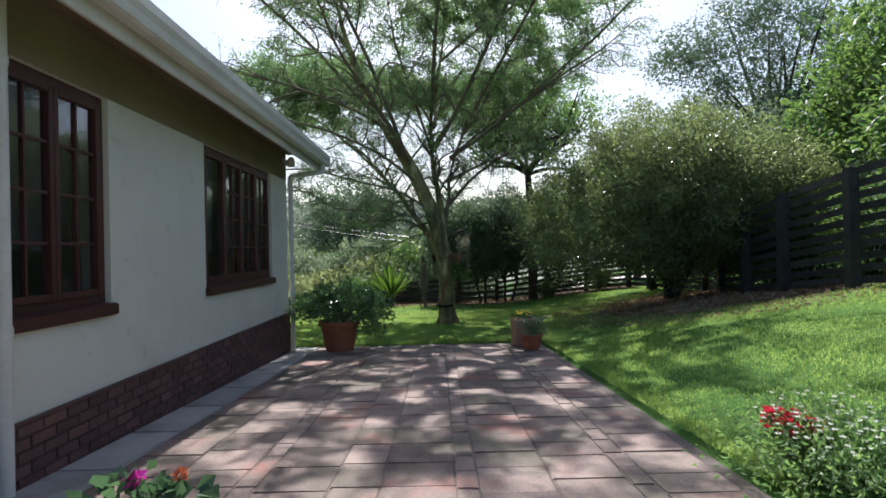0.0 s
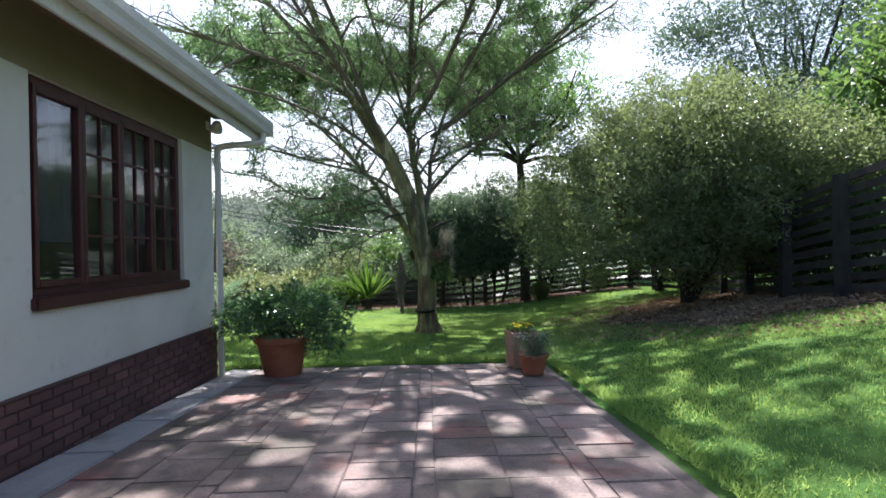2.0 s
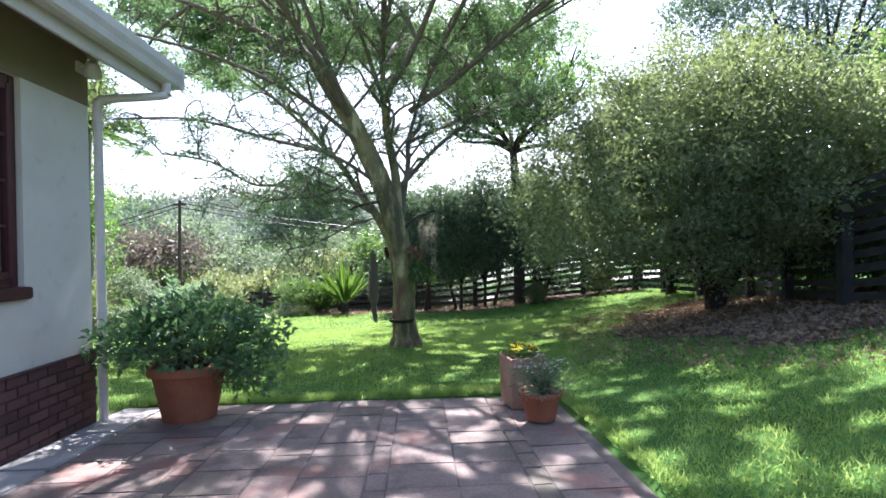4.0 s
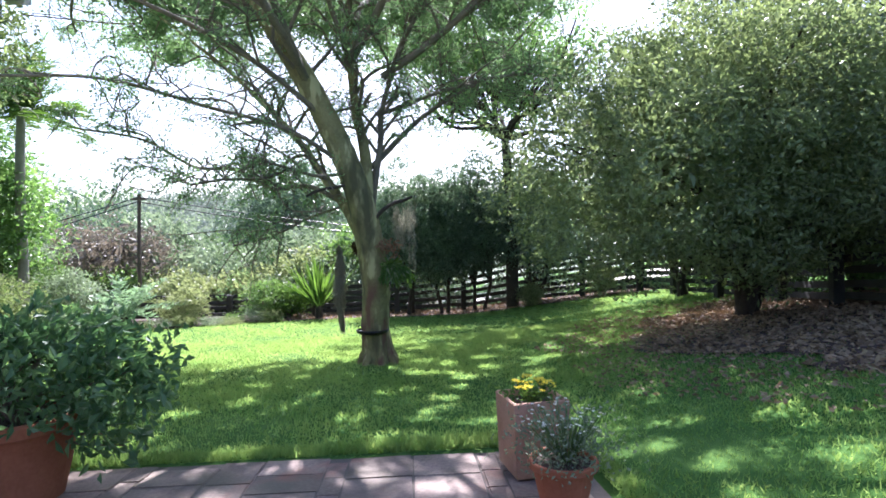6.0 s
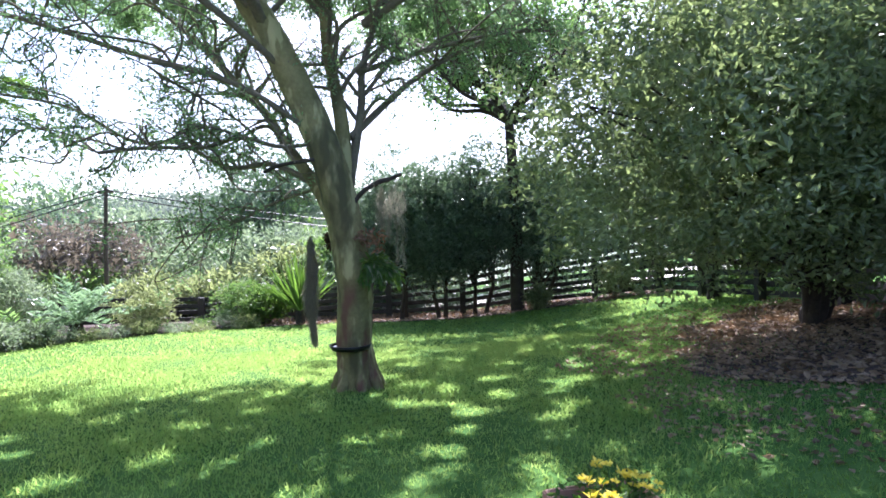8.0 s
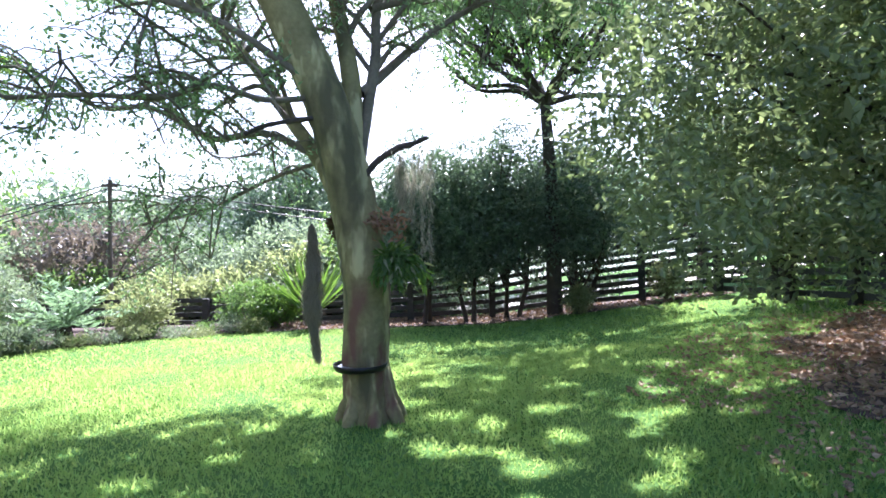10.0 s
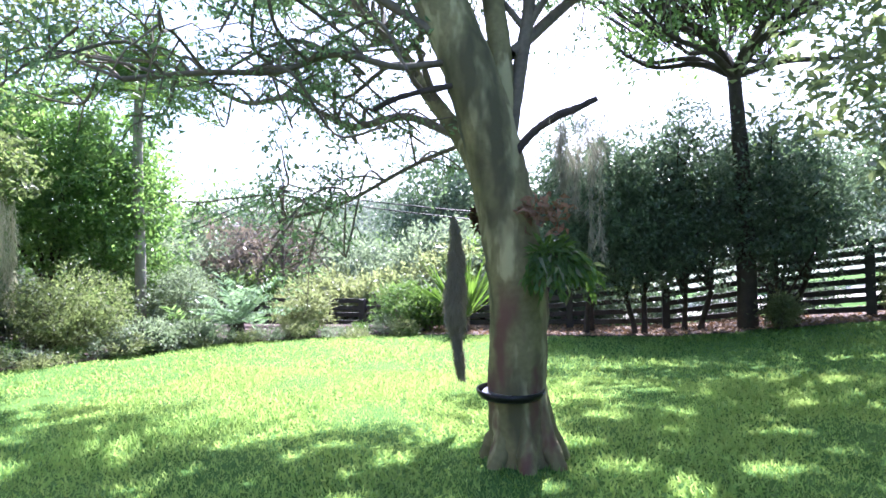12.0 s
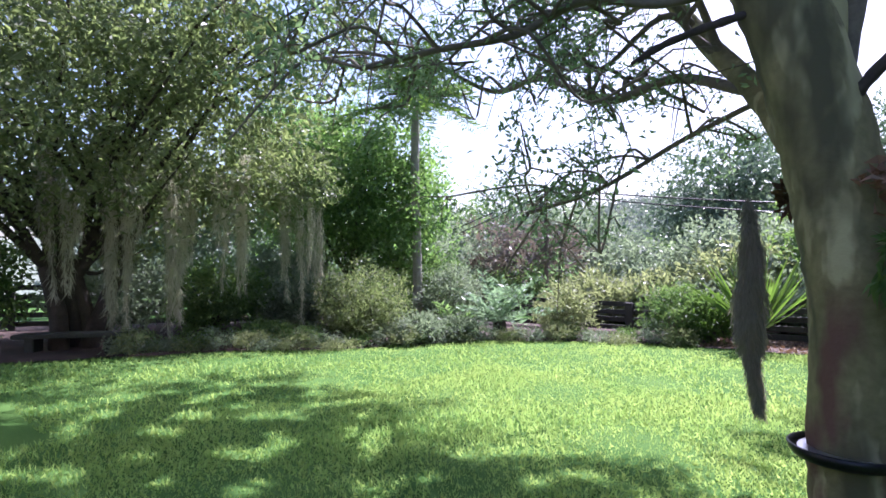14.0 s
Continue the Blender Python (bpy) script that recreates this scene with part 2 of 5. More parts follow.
def stained(m, tints):
    """Adds irregular stains, each (colour, size, from, to, strength), to a material laid out by place."""
    n, l = m.node_tree.nodes, m.node_tree.links
    p = n["Principled BSDF"]
    old = p.inputs["Base Color"].links[0].from_socket
    at = n.new("ShaderNodeNewGeometry").outputs["Position"]
    for tint, scale, lo, hi, most in tints:
        t, r, shift, mix = n.new("ShaderNodeTexNoise"), n.new("ShaderNodeMapRange"), n.new("ShaderNodeVectorMath"), n.new("ShaderNodeMix")
        t.inputs["Scale"].default_value, t.inputs["Detail"].default_value = scale, 5
        shift.inputs[1].default_value = (scale * 5.3, lo * 17, 1)
        l.new(at, shift.inputs[0])
        l.new(shift.outputs[0], t.inputs["Vector"])
        r.inputs["From Min"].default_value, r.inputs["From Max"].default_value, r.inputs["To Max"].default_value = lo, hi, most
        l.new(t.outputs["Fac"], r.inputs["Value"])
        mix.data_type = "RGBA"
        l.new(r.outputs[0], mix.inputs["Factor"])
        l.new(old, mix.inputs["A"])
        mix.inputs["B"].default_value = (*tint, 1)
        old = mix.outputs["Result"]
    l.new(old, p.inputs["Base Color"])


stained(M_PAVER, (((0.10, 0.095, 0.06), 1.3, 0.5, 0.66, 0.65), ((0.30, 0.12, 0.09), 1.9, 0.56, 0.68, 0.6), ((0.07, 0.055, 0.05), 4.5, 0.55, 0.7, 0.55)))
stained(M_WALL, (((0.42, 0.38, 0.31), 0.9, 0.52, 0.72, 0.35), ((0.36, 0.33, 0.28), 7.0, 0.6, 0.75, 0.3)))
stained(M_CONC, (((0.14, 0.13, 0.10), 2.2, 0.52, 0.7, 0.6),))
M_BLOTCH = bark_material()
# ochre darkened to carry the shade under the eave
M_EAVESHADE = material("ochre_eave_shade", (0.20, 0.165, 0.10), (0.28, 0.23, 0.145), 0.85, 1.5, 70, 0.2, depth=0.003)


def glass_material():
    m = bpy.data.materials.new("window_glass")
    m.use_nodes = True
    p = m.node_tree.nodes["Principled BSDF"]
    p.inputs["Roughness"].default_value, p.inputs["Transmission Weight"].default_value = 0.02, 1.0
    p.inputs["Base Color"].default_value = (0.92, 0.95, 0.96, 1)
    p.inputs["IOR"].default_value = 1.5
    return m


M_GLASS = glass_material()


# ---- mesh helpers ----
def np_mesh(name, verts, faces, mat, smooth=False):
    """A mesh from arrays: verts (n, 3), faces (m, k)."""
    verts, faces = np.asarray(verts, np.float32), np.asarray(faces, np.int32)
    me = bpy.data.meshes.new(name)
    me.vertices.add(len(verts))
    me.vertices.foreach_set("co", verts.ravel())
    k = faces.shape[1]
    me.loops.add(faces.size)
    me.loops.foreach_set("vertex_index", faces.ravel())
    me.polygons.add(len(faces))
    me.polygons.foreach_set("loop_start", np.arange(0, faces.size, k, dtype=np.int32))
    me.polygons.foreach_set("use_smooth", np.full(len(faces), smooth))
    me.update(calc_edges=True)
    me.materials.append(mat)
    return me


LOOSE = ("branchwork", "twigwork", "bloom", "stalkwork", "sword_leafage", "ribwork", "leafage", "foliage", "stemwork", "frondwork", "moss_beard", "brown_shield")


def put(name, me, parent=None, m=None, label=""):
    ob = new(name, me)
    if parent:
        ob.parent = parent
    if m is not None:
        ob.matrix_basis = m
    if name in LOOSE:
        tagged(ob, kind="stuff")
    return tagged(ob, label)


def part(name, bm, mat, parent=None, label="", smooth=False, m=None):
    me = bpy.data.meshes.new(name)
    bm.to_mesh(me)
    bm.free()
    me.materials.append(mat)
    if smooth:
        me.polygons.foreach_set("use_smooth", [True] * len(me.polygons))
    return put(name, me, parent, m, label)


def thing(name, x, y, z, label, category, group="", kind="", rz=0):
    ob = new(name)
    ob.empty_display_size = 0.1
    ob.matrix_basis = pose(x, y, z, 0, 0, rz)
    return tagged(ob, label, category, group, kind)


def box(bm, x0, x1, y0, y1, z0, z1, bevel=0.0):
    v = bmesh.ops.create_cube(bm, size=1)["verts"]
    for p in v:
        p.co = Vector(((x0 + x1) / 2 + p.co.x * (x1 - x0), (y0 + y1) / 2 + p.co.y * (y1 - y0), (z0 + z1) / 2 + p.co.z * (z1 - z0)))
    if bevel:
        bmesh.ops.bevel(bm, geom=list({e for q in v for e in q.link_edges}), offset=bevel, segments=2, affect="EDGES")
    return bm


def boxed(x0, x1, y0, y1, z0, z1, bevel=0.0):
    return box(bmesh.new(), x0, x1, y0, y1, z0, z1, bevel)


def lathe(profile, sides=28):
    """A turned shape from (radius, z) pairs."""
    bm = bmesh.new()
    rings = []
    for r, z in profile:
        rings.append([bm.verts.new((r * math.cos(2 * math.pi * i / sides), r * math.sin(2 * math.pi * i / sides), z)) for i in range(sides)])
    for a, b in zip(rings, rings[1:]):
        for i in range(sides):
            bm.faces.new((a[i], a[(i + 1) % sides], b[(i + 1) % sides], b[i]))
    for ring, flip in ((rings[0], True), (rings[-1], False)):
        bm.faces.new(ring[::-1] if flip else ring)
    return bm


class Tubes:
    """Collects tapered round branches into one mesh."""

    def __init__(self, sides=7):
        self.v, self.f, self.n, self.sides = [], [], 0, sides

    def add(self, pts, radii, rough=0.0, rng=None):
        pts = np.asarray(pts, float)
        s = self.sides
        d = np.gradient(pts, axis=0)
        d /= np.linalg.norm(d, axis=1)[:, None] + 1e-9
        ref = np.where(np.abs(d[:, 2:3]) > 0.9, np.array([[1.0, 0, 0]]), np.array([[0, 0, 1.0]]))
        if len(set(map(tuple, ref))) > 1:
            ref[:] = (0.57, 0.57, 0.59)
        u = np.cross(d, ref)
        u /= np.linalg.norm(u, axis=1)[:, None] + 1e-9
        w = np.cross(d, u)
        a = np.linspace(0, 2 * np.pi, s, endpoint=False)
        r = np.asarray(radii, float)[:, None] * np.ones((1, s))
        if rough:
            r = r * (1 + rough * rng.standard_normal(r.shape))
        ring = pts[:, None] + r[..., None] * (np.cos(a)[None, :, None] * u[:, None] + np.sin(a)[None, :, None] * w[:, None])
        k = len(pts)
        self.v.append(ring.reshape(-1, 3))
        i, j = np.meshgrid(np.arange(k - 1), np.arange(s), indexing="ij")
        q = np.stack([i * s + j, i * s + (j + 1) % s, (i + 1) * s + (j + 1) % s, (i + 1) * s + j], -1).reshape(-1, 4)
        self.f.append(q + self.n)
        self.n += k * s

    def mesh(self, name, mat):
        return np_mesh(name, np.concatenate(self.v), np.concatenate(self.f), mat, True)


def unit(a):
    return a / (np.linalg.norm(a, axis=-1, keepdims=True) + 1e-9)


def leaf_mesh(name, at, length, width, mat, rng, dirs=None, loose=1.0, bend=0.15):
    """Many small pointed leaves, each its own piece of two triangles."""
    at = np.asarray(at, float)
    n = len(at)
    d = unit(rng.standard_normal((n, 3)) * loose + (0 if dirs is None else dirs))
    s = unit(np.cross(d, rng.standard_normal((n, 3))))
    up = np.cross(s, d)
    ln = length * rng.uniform(0.6, 1.3, (n, 1))
    wd = width * rng.uniform(0.7, 1.3, (n, 1))
    v = np.stack([at, at + d * ln * 0.5 + s * wd / 2 + up * ln * bend, at + d * ln, at + d * ln * 0.5 - s * wd / 2 + up * ln * bend], 1).reshape(-1, 3)
    return np_mesh(name, v, np.arange(4 * n).reshape(-1, 4), mat)


def curve(pts, n=12):
    """A smooth line through the points (Catmull-Rom)."""
    p = np.asarray(pts, float)
    p = np.vstack([2 * p[0] - p[1], p, 2 * p[-1] - p[-2]])
    out = []
    for i in range(1, len(p) - 2):
        for t in np.linspace(0, 1, n, endpoint=False):
            a, b, c, d = p[i - 1:i + 3]
            out.append(0.5 * (2 * b + (c - a) * t + (2 * a - 5 * b + 4 * c - d) * t * t + (3 * b - a - 3 * c + d) * t ** 3))
    return np.array(out + [p[-2]])


def blob_points(blobs, n, rng, inner=0.5):
    """Points in the outer part of ellipsoids (x, y, z, rx, ry, rz), uneven as foliage is."""
    w = np.array([b[3] * b[4] + b[4] * b[5] + b[3] * b[5] for b in blobs])
    pick = rng.choice(len(blobs), n, p=w / w.sum())
    b = np.array(blobs)[pick]
    d = unit(rng.standard_normal((n, 3)))
    r = rng.uniform(inner ** 2, 1.0, (n, 1)) ** 0.5
    lump = 1 + 0.16 * np.sin(d[:, :1] * 7 + pick[:, None]) * np.cos(d[:, 1:2] * 6 + 2 * pick[:, None]) + 0.1 * np.sin(d[:, 2:] * 9 + d[:, :1] * 8)
    return b[:, :3] + d * b[:, 3:] * r * lump


def foliage(blobs, clusters, each, spread, rng, inner=0.5):
    """Leaf places, gathered into sprigs; and the outward way of each."""
    c = blob_points(blobs, clusters, rng, inner)
    p = np.repeat(c, each, 0) + rng.standard_normal((clusters * each, 3)) * spread * np.array([1, 1, 0.7])
    mid = np.mean(np.array(blobs)[:, :3], 0)
    return c, p, unit(p - mid)


# ---- ground ----
def ground(x, y):
    """Height of the ground: falls gently ahead, banks up to the right, hills far off."""
    x, y = np.asarray(x, float), np.asarray(y, float)
    b = np.where(y < 18, -0.046 * y, -0.828 - 0.035 * (y - 18))
    b = np.maximum(b, -1.6) - 0.0 * x
    x0 = 1.9 + 0.5 * np.clip((y - 8) / 5, 0, 1)
    k = 0.2 - 0.09 * np.clip((y - 8) / 8, 0, 1)
    u = np.minimum(x - x0, 14)
    rise = k * (u + np.sqrt(u * u + 0.25)) / 2
    far = np.hypot(x, y)
    hill = np.clip((far - 45) / 160, 0, 1) ** 1.3 * (15 + 7 * np.sin(x * 0.012 + 1.2) + 4 * np.sin(x * 0.035 + y * 0.02))
    return b + rise + hill


def gz(x, y):
    return float(ground(x, y))


def build_ground():
    rng = np.random.default_rng(2)
    def steps(lo, mid0, mid1, hi, fine):
        a = mid0 - np.geomspace(fine, mid0 - lo, 40)[::-1]
        b = mid1 + np.geomspace(fine, hi - mid1, 40)
        return np.concatenate([a, np.arange(mid0, mid1, fine), b])
    xs, ys = steps(-1500, -14, 12, 1500, 0.25), steps(-300, -4, 30, 2500, 0.25)
    X, Y = np.meshgrid(xs, ys)
    Z = ground(X, Y) + np.where((X > 1.9) | (Y > 10.1) | (X < -2.7), 0.012 * np.sin(X * 3.1 + Y) * np.cos(Y * 2.3), 0)
    patio = (X < 1.8) & (X > -2.7) & (Y < 10.0) & (Y > -4)
    Z = np.where(patio, Z - 0.09, Z)
    i, j = np.meshgrid(np.arange(len(ys) - 1), np.arange(len(xs) - 1), indexing="ij")
    w = len(xs)
    f = np.stack([i * w + j, i * w + j + 1, (i + 1) * w + j + 1, (i + 1) * w + j], -1).reshape(-1, 4)
    me = np_mesh("ground", np.stack([X, Y, Z], -1).reshape(-1, 3), f, M_LAWN, True)
    me.materials.append(M_HILL)
    cx, cy = X[:-1, :-1].ravel(), Y[:-1, :-1].ravel()
    me.polygons.foreach_set("material_index", (np.hypot(cx, cy) > 40).astype(np.int32))
    tagged(put("ground", me), "mown green lawn sloping gently down from the patio", "lawn", kind="structure")


build_ground()


def patch(name, inside, x0, x1, y0, y1, lift, mat, step=0.12):
    """A thin sheet laid over the ground where inside(x, y) holds, with a ragged edge."""
    xs, ys = np.arange(x0, x1, step), np.arange(y0, y1, step)
    X, Y = np.meshgrid(xs, ys)
    keep = inside(X[:-1, :-1] + step / 2, Y[:-1, :-1] + step / 2)
    Z = ground(X, Y) + lift
    i, j = np.nonzero(keep)
    w = len(xs)
    f = np.stack([i * w + j, i * w + j + 1, (i + 1) * w + j + 1, (i + 1) * w + j], -1)
    return np_mesh(name, np.stack([X, Y, Z], -1).reshape(-1, 3), f, mat, True)


def wob(x, y, s=1.0):
    return 0.25 * np.sin(x * 2.3 * s + 1) * np.cos(y * 1.9 * s) + 0.15 * np.sin(x * 5.1 * s + y * 3.7 * s)


def in_mulch(x, y):
    return ((x - 7.3) / 3.4) ** 2 + ((y - 12.95) / 4.0) ** 2 + 0.6 * wob(x, y) < 1


def in_far_bed(x, y):
    return (y > 22.1 + 0.5 * wob(x, y) - 0.08 * np.clip(x - 3, 0, 9)) & (y < 24.5) & (x > -3)


def in_left_bed(x, y):
    edge = np.interp(y, [9, 12.5, 15.4, 16.7, 19.8, 21, 22.2, 24], [-9.4, -9.2, -8.5, -7.6, -6.6, -5.2, -3.2, -2.5])
    return (x < edge + 0.3 * wob(x, y)) & (y > 9) & (y < 24.5) & (x > -16)


def in_patio(x, y):
    return (x < 1.84) & (x > -2.7) & (y < 10.0)


tagged(put("mulch_bed", patch("mulch_bed", in_mulch, 2.5, 10.5, 9, 19, 0.02, M_SOIL)), "bare brown leaf-littered soil under the big shrub", "garden bed", kind="structure")
tagged(put("fence_bed", patch("fence_bed", in_far_bed, -3.2, 8, 20.5, 24.6, 0.02, M_SOIL)), "bare dark soil along the foot of the fence", "garden bed", kind="structure")
tagged(put("border_bed", patch("border_bed", in_left_bed, -16, -2, 9, 24.6, 0.02, M_SOIL)), "dark planted border soil round the lawn", "garden bed", kind="structure")
tagged(put("road", patch("road", lambda x, y: (y > 26) & (y < 31), -3, 60, 25, 32, 0.03, M_SAND, 0.5)), "pale sunlit gravel road beyond the fence", "road", kind="structure")


def grass(name, n, x0, x1, y0, y1, length, width, seed, label):
    rng = np.random.default_rng(seed)
    x, y = rng.uniform(x0, x1, n), rng.uniform(y0, y1, n)
    ok = ~(in_patio(x, y) | in_far_bed(x, y) | in_left_bed(x, y)) & ~((x < -2.4) & (y < 9.7))
    ok &= ~in_mulch(x, y) | (rng.random(n) < np.clip(0.5 - 0.2 * np.abs(x - 3.4), 0.06, 0.5))
    x, y = x[ok], y[ok]
    p = np.stack([x, y, ground(x, y) - 0.005], -1)
    n = len(p)
    d = unit(rng.standard_normal((n, 3)) * 0.55 + np.array([0, 0, 1.0]))
    s = unit(np.cross(d, rng.standard_normal((n, 3))))
    ln = length * rng.uniform(0.5, 1.3, (n, 1)) * (1 + 0.3 * np.sin(x * 1.7)[:, None] * np.cos(y * 1.3)[:, None])
    wd = width * rng.uniform(0.7, 1.3, (n, 1))
    v = np.stack([p - s * wd / 2, p + s * wd / 2, p + d * ln], 1).reshape(-1, 3)
    tagged(put(name, np_mesh(name, v, np.arange(3 * n).reshape(-1, 3), M_BLADE)), label, "grass", kind="stuff")


grass("lawn_grass", 330000, -4.5, 6.8, 1.5, 17.5, 0.05, 0.011, 5, "short green lawn grass, dappled by tree shade")
grass("lawn_grass_far", 150000, -10, 9, 12, 24, 0.05, 0.02, 6, "short green lawn grass, open to the sun")
grass("patio_edge_grass", 7000, 1.84, 2.0, 0, 10, 0.06, 0.01, 7, "longer grass tufts along the patio edge")
grass("patio_end_grass", 9000, -2.5, 1.9, 9.98, 10.2, 0.09, 0.012, 8, "longer grass tufts along the patio end")


# ---- house ----
WX, WY = -2.63, 9.47           # outer faces of the side wall and the gable wall
WINDOWS = ((2.2, 4.38), (6.16, 8.6))
SILL, LINTEL, PLINTH = 0.89, 2.52, 0.23


def build_house():
    bm = bmesh.new()
    t = 0.24
    cuts = [-5.0]
    for a, b in WINDOWS:
        cuts += [a, b]
    cuts.append(WY)
    for k in range(len(cuts) - 1):
        y0, y1 = cuts[k], cuts[k + 1]
        if k % 2 == 0:
            box(bm, WX - t, WX, y0, y1, -1.2, 3.02)
        else:
            box(bm, WX - t, WX, y0, y1, -1.2, SILL)
            box(bm, WX - t, WX, y0, y1, LINTEL, 3.02)
    tagged(part("wall_side", bm, M_WALL), "cream-painted plastered house wall with dark windows", "house wall", kind="structure")
    # thin strip above the windows; its brown paints in the eave's shade
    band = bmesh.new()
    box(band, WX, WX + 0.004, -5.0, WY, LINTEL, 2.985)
    tagged(part("trim", band, M_EAVESHADE), "ochre-brown wall band with the eave's shade put into its colour", "trim", kind="structure")
    tagged(part("wall_gable", boxed(-9.0, WX - t, WY - t, WY, -1.2, 3.02), M_WALL), "cream-painted plastered gable wall", "house wall", kind="structure")
    tagged(part("wall_inner", boxed(-6.0, -5.8, -5, WY - t, -0.2, 3.0), M_WALL), "dim white inner room wall", "wall", kind="structure")
    tagged(part("wall_back", boxed(-9.0, WX, -5.2, -5.0, -1.2, 3.02), M_WALL), "cream-painted back wall of the house", "house wall", kind="structure")
    tagged(part("floor", boxed(-5.8, WX - t, -5, WY - t, -0.1, 0.05), M_DARK), "dark indoor floor", "floor", kind="structure")
    tagged(part("ceiling", boxed(-9.0, WX - t, -5, WY - t, 2.9, 3.0), M_SOFFIT), "dim room ceiling", "ceiling", kind="structure")


build_house()


def build_roof():
    roof = thing("roof", -4, 4, 3.0, "low-pitched brown sheet roof with a white gutter along its eave", "roof", kind="structure")
    inv = pose(4, -4, -3.0)
    bm = bmesh.new()
    rise = 0.17
    p = [(-2.12, -5.2, 3.005), (-2.12, 9.98, 3.005), (-9.2, 9.98, 3.005 + 7.08 * rise), (-9.2, -5.2, 3.005 + 7.08 * rise)]
    lo = [bm.verts.new(q) for q in p]
    hi = [bm.verts.new((q[0], q[1], q[2] + 0.05)) for q in p]
    bm.faces.new(lo[::-1])
    bm.faces.new(hi)
    for k in range(4):
        bm.faces.new((lo[k], lo[(k + 1) % 4], hi[(k + 1) % 4], hi[k]))
    part("roof_sheet", bm, M_ROOF, roof, m=inv)
    part("soffit", boxed(-2.63, -2.155, -5.2, 9.6, 2.985, 3.0), M_SOFFIT, roof, "brown-stained soffit board", m=inv)
    part("fascia", boxed(-2.155, -2.125, -5.2, 9.98, 2.725, 3.0, 0.004), M_GUTTER, roof, "white fascia board", m=inv)


build_roof()


def build_window(name, y0, y1):
    w = thing(name, WX, (y0 + y1) / 2, SILL, "dark maroon cottage-pane window with curtains behind the glass", "window", kind="structure")
    h, half = LINTEL - SILL, (y1 - y0) / 2
    x = -0.045
    f = 0.07
    frame_bm = bmesh.new()
    box(frame_bm, x - 0.07, x, -half, -half + f, 0.0, h, 0.006)
    box(frame_bm, x - 0.07, x, half - f, half, 0.0, h, 0.006)
    box(frame_bm, x - 0.07, x, -half + f, half - f, 0.0, f, 0.006)
    box(frame_bm, x - 0.07, x, -half + f, half - f, h - f, h, 0.006)
    part("window_frame", frame_bm, M_FRAME, w)
    lights = 4
    step = (2 * half - 2 * f) / lights
    for k in range(lights):
        a = -half + f + k * step
        b = a + step
        sash = bmesh.new()
        s = 0.05
        box(sash, x - 0.045, x + 0.02, a, a + s, f, h - f, 0.004)
        box(sash, x - 0.045, x + 0.02, b - s, b, f, h - f, 0.004)
        box(sash, x - 0.045, x + 0.02, a + s, b - s, f, f + s, 0.004)
        box(sash, x - 0.045, x + 0.02, a + s, b - s, h - f - s, h - f, 0.004)
        plain = k == 0 and name == "window_%d" % (1 + max(range(len(WINDOWS)), key=lambda i: WINDOWS[i][0]))
        for r in range(1, 1 if plain else 4):
            z = f + s + (h - 2 * f - 2 * s) * r / 4
            box(sash, x - 0.03, x + 0.005, a + s, b - s, z - 0.011, z + 0.011, 0.002)
        if not plain:
            box(sash, x - 0.03, x + 0.004, (a + b) / 2 - 0.011, (a + b) / 2 + 0.011, f + s, h - f - s, 0.002)
        casement = part("casement", sash, M_FRAME, w)
        pane = part("pane", boxed(x - 0.017, x - 0.013, a + s, b - s, f + s, h - f - s), M_GLASS, casement, "clear reflecting glass")
        pane.visible_shadow = False
    sill = bmesh.new()
    box(sill, -0.20, 0.05, -half - 0.02, half + 0.03, -0.075, 0.016, 0.01)
    for v in sill.verts:
        if v.co.x > 0:
            v.co.z -= 0.018
    part("window_sill", sill, M_FRAME, w, "sloping dark red sill")
    for side in (-1, 1):
        bm = bmesh.new()
        n = 26
        wid = half * 0.8
        top, low = [], []
        for k in range(n):
            yy = side * (half - wid * k / (n - 1)) * 1.0
            xx = -0.34 + 0.03 * math.sin(k * 1.9)
            top.append(bm.verts.new((xx, yy, h - 0.05)))
            low.append(bm.verts.new((xx + 0.01 * math.sin(k), yy, 0.42)))
        for k in range(n - 1):
            bm.faces.new((top[k], top[k + 1], low[k + 1], low[k]))
        bmesh.ops.solidify(bm, geom=bm.faces[:], thickness=0.006)
        part("curtain", bm, M_CURTAIN, w, "pale net curtain", True)


for k, (y0, y1) in enumerate(WINDOWS):
    build_window("window_%d" % (k + 1), y0, y1)


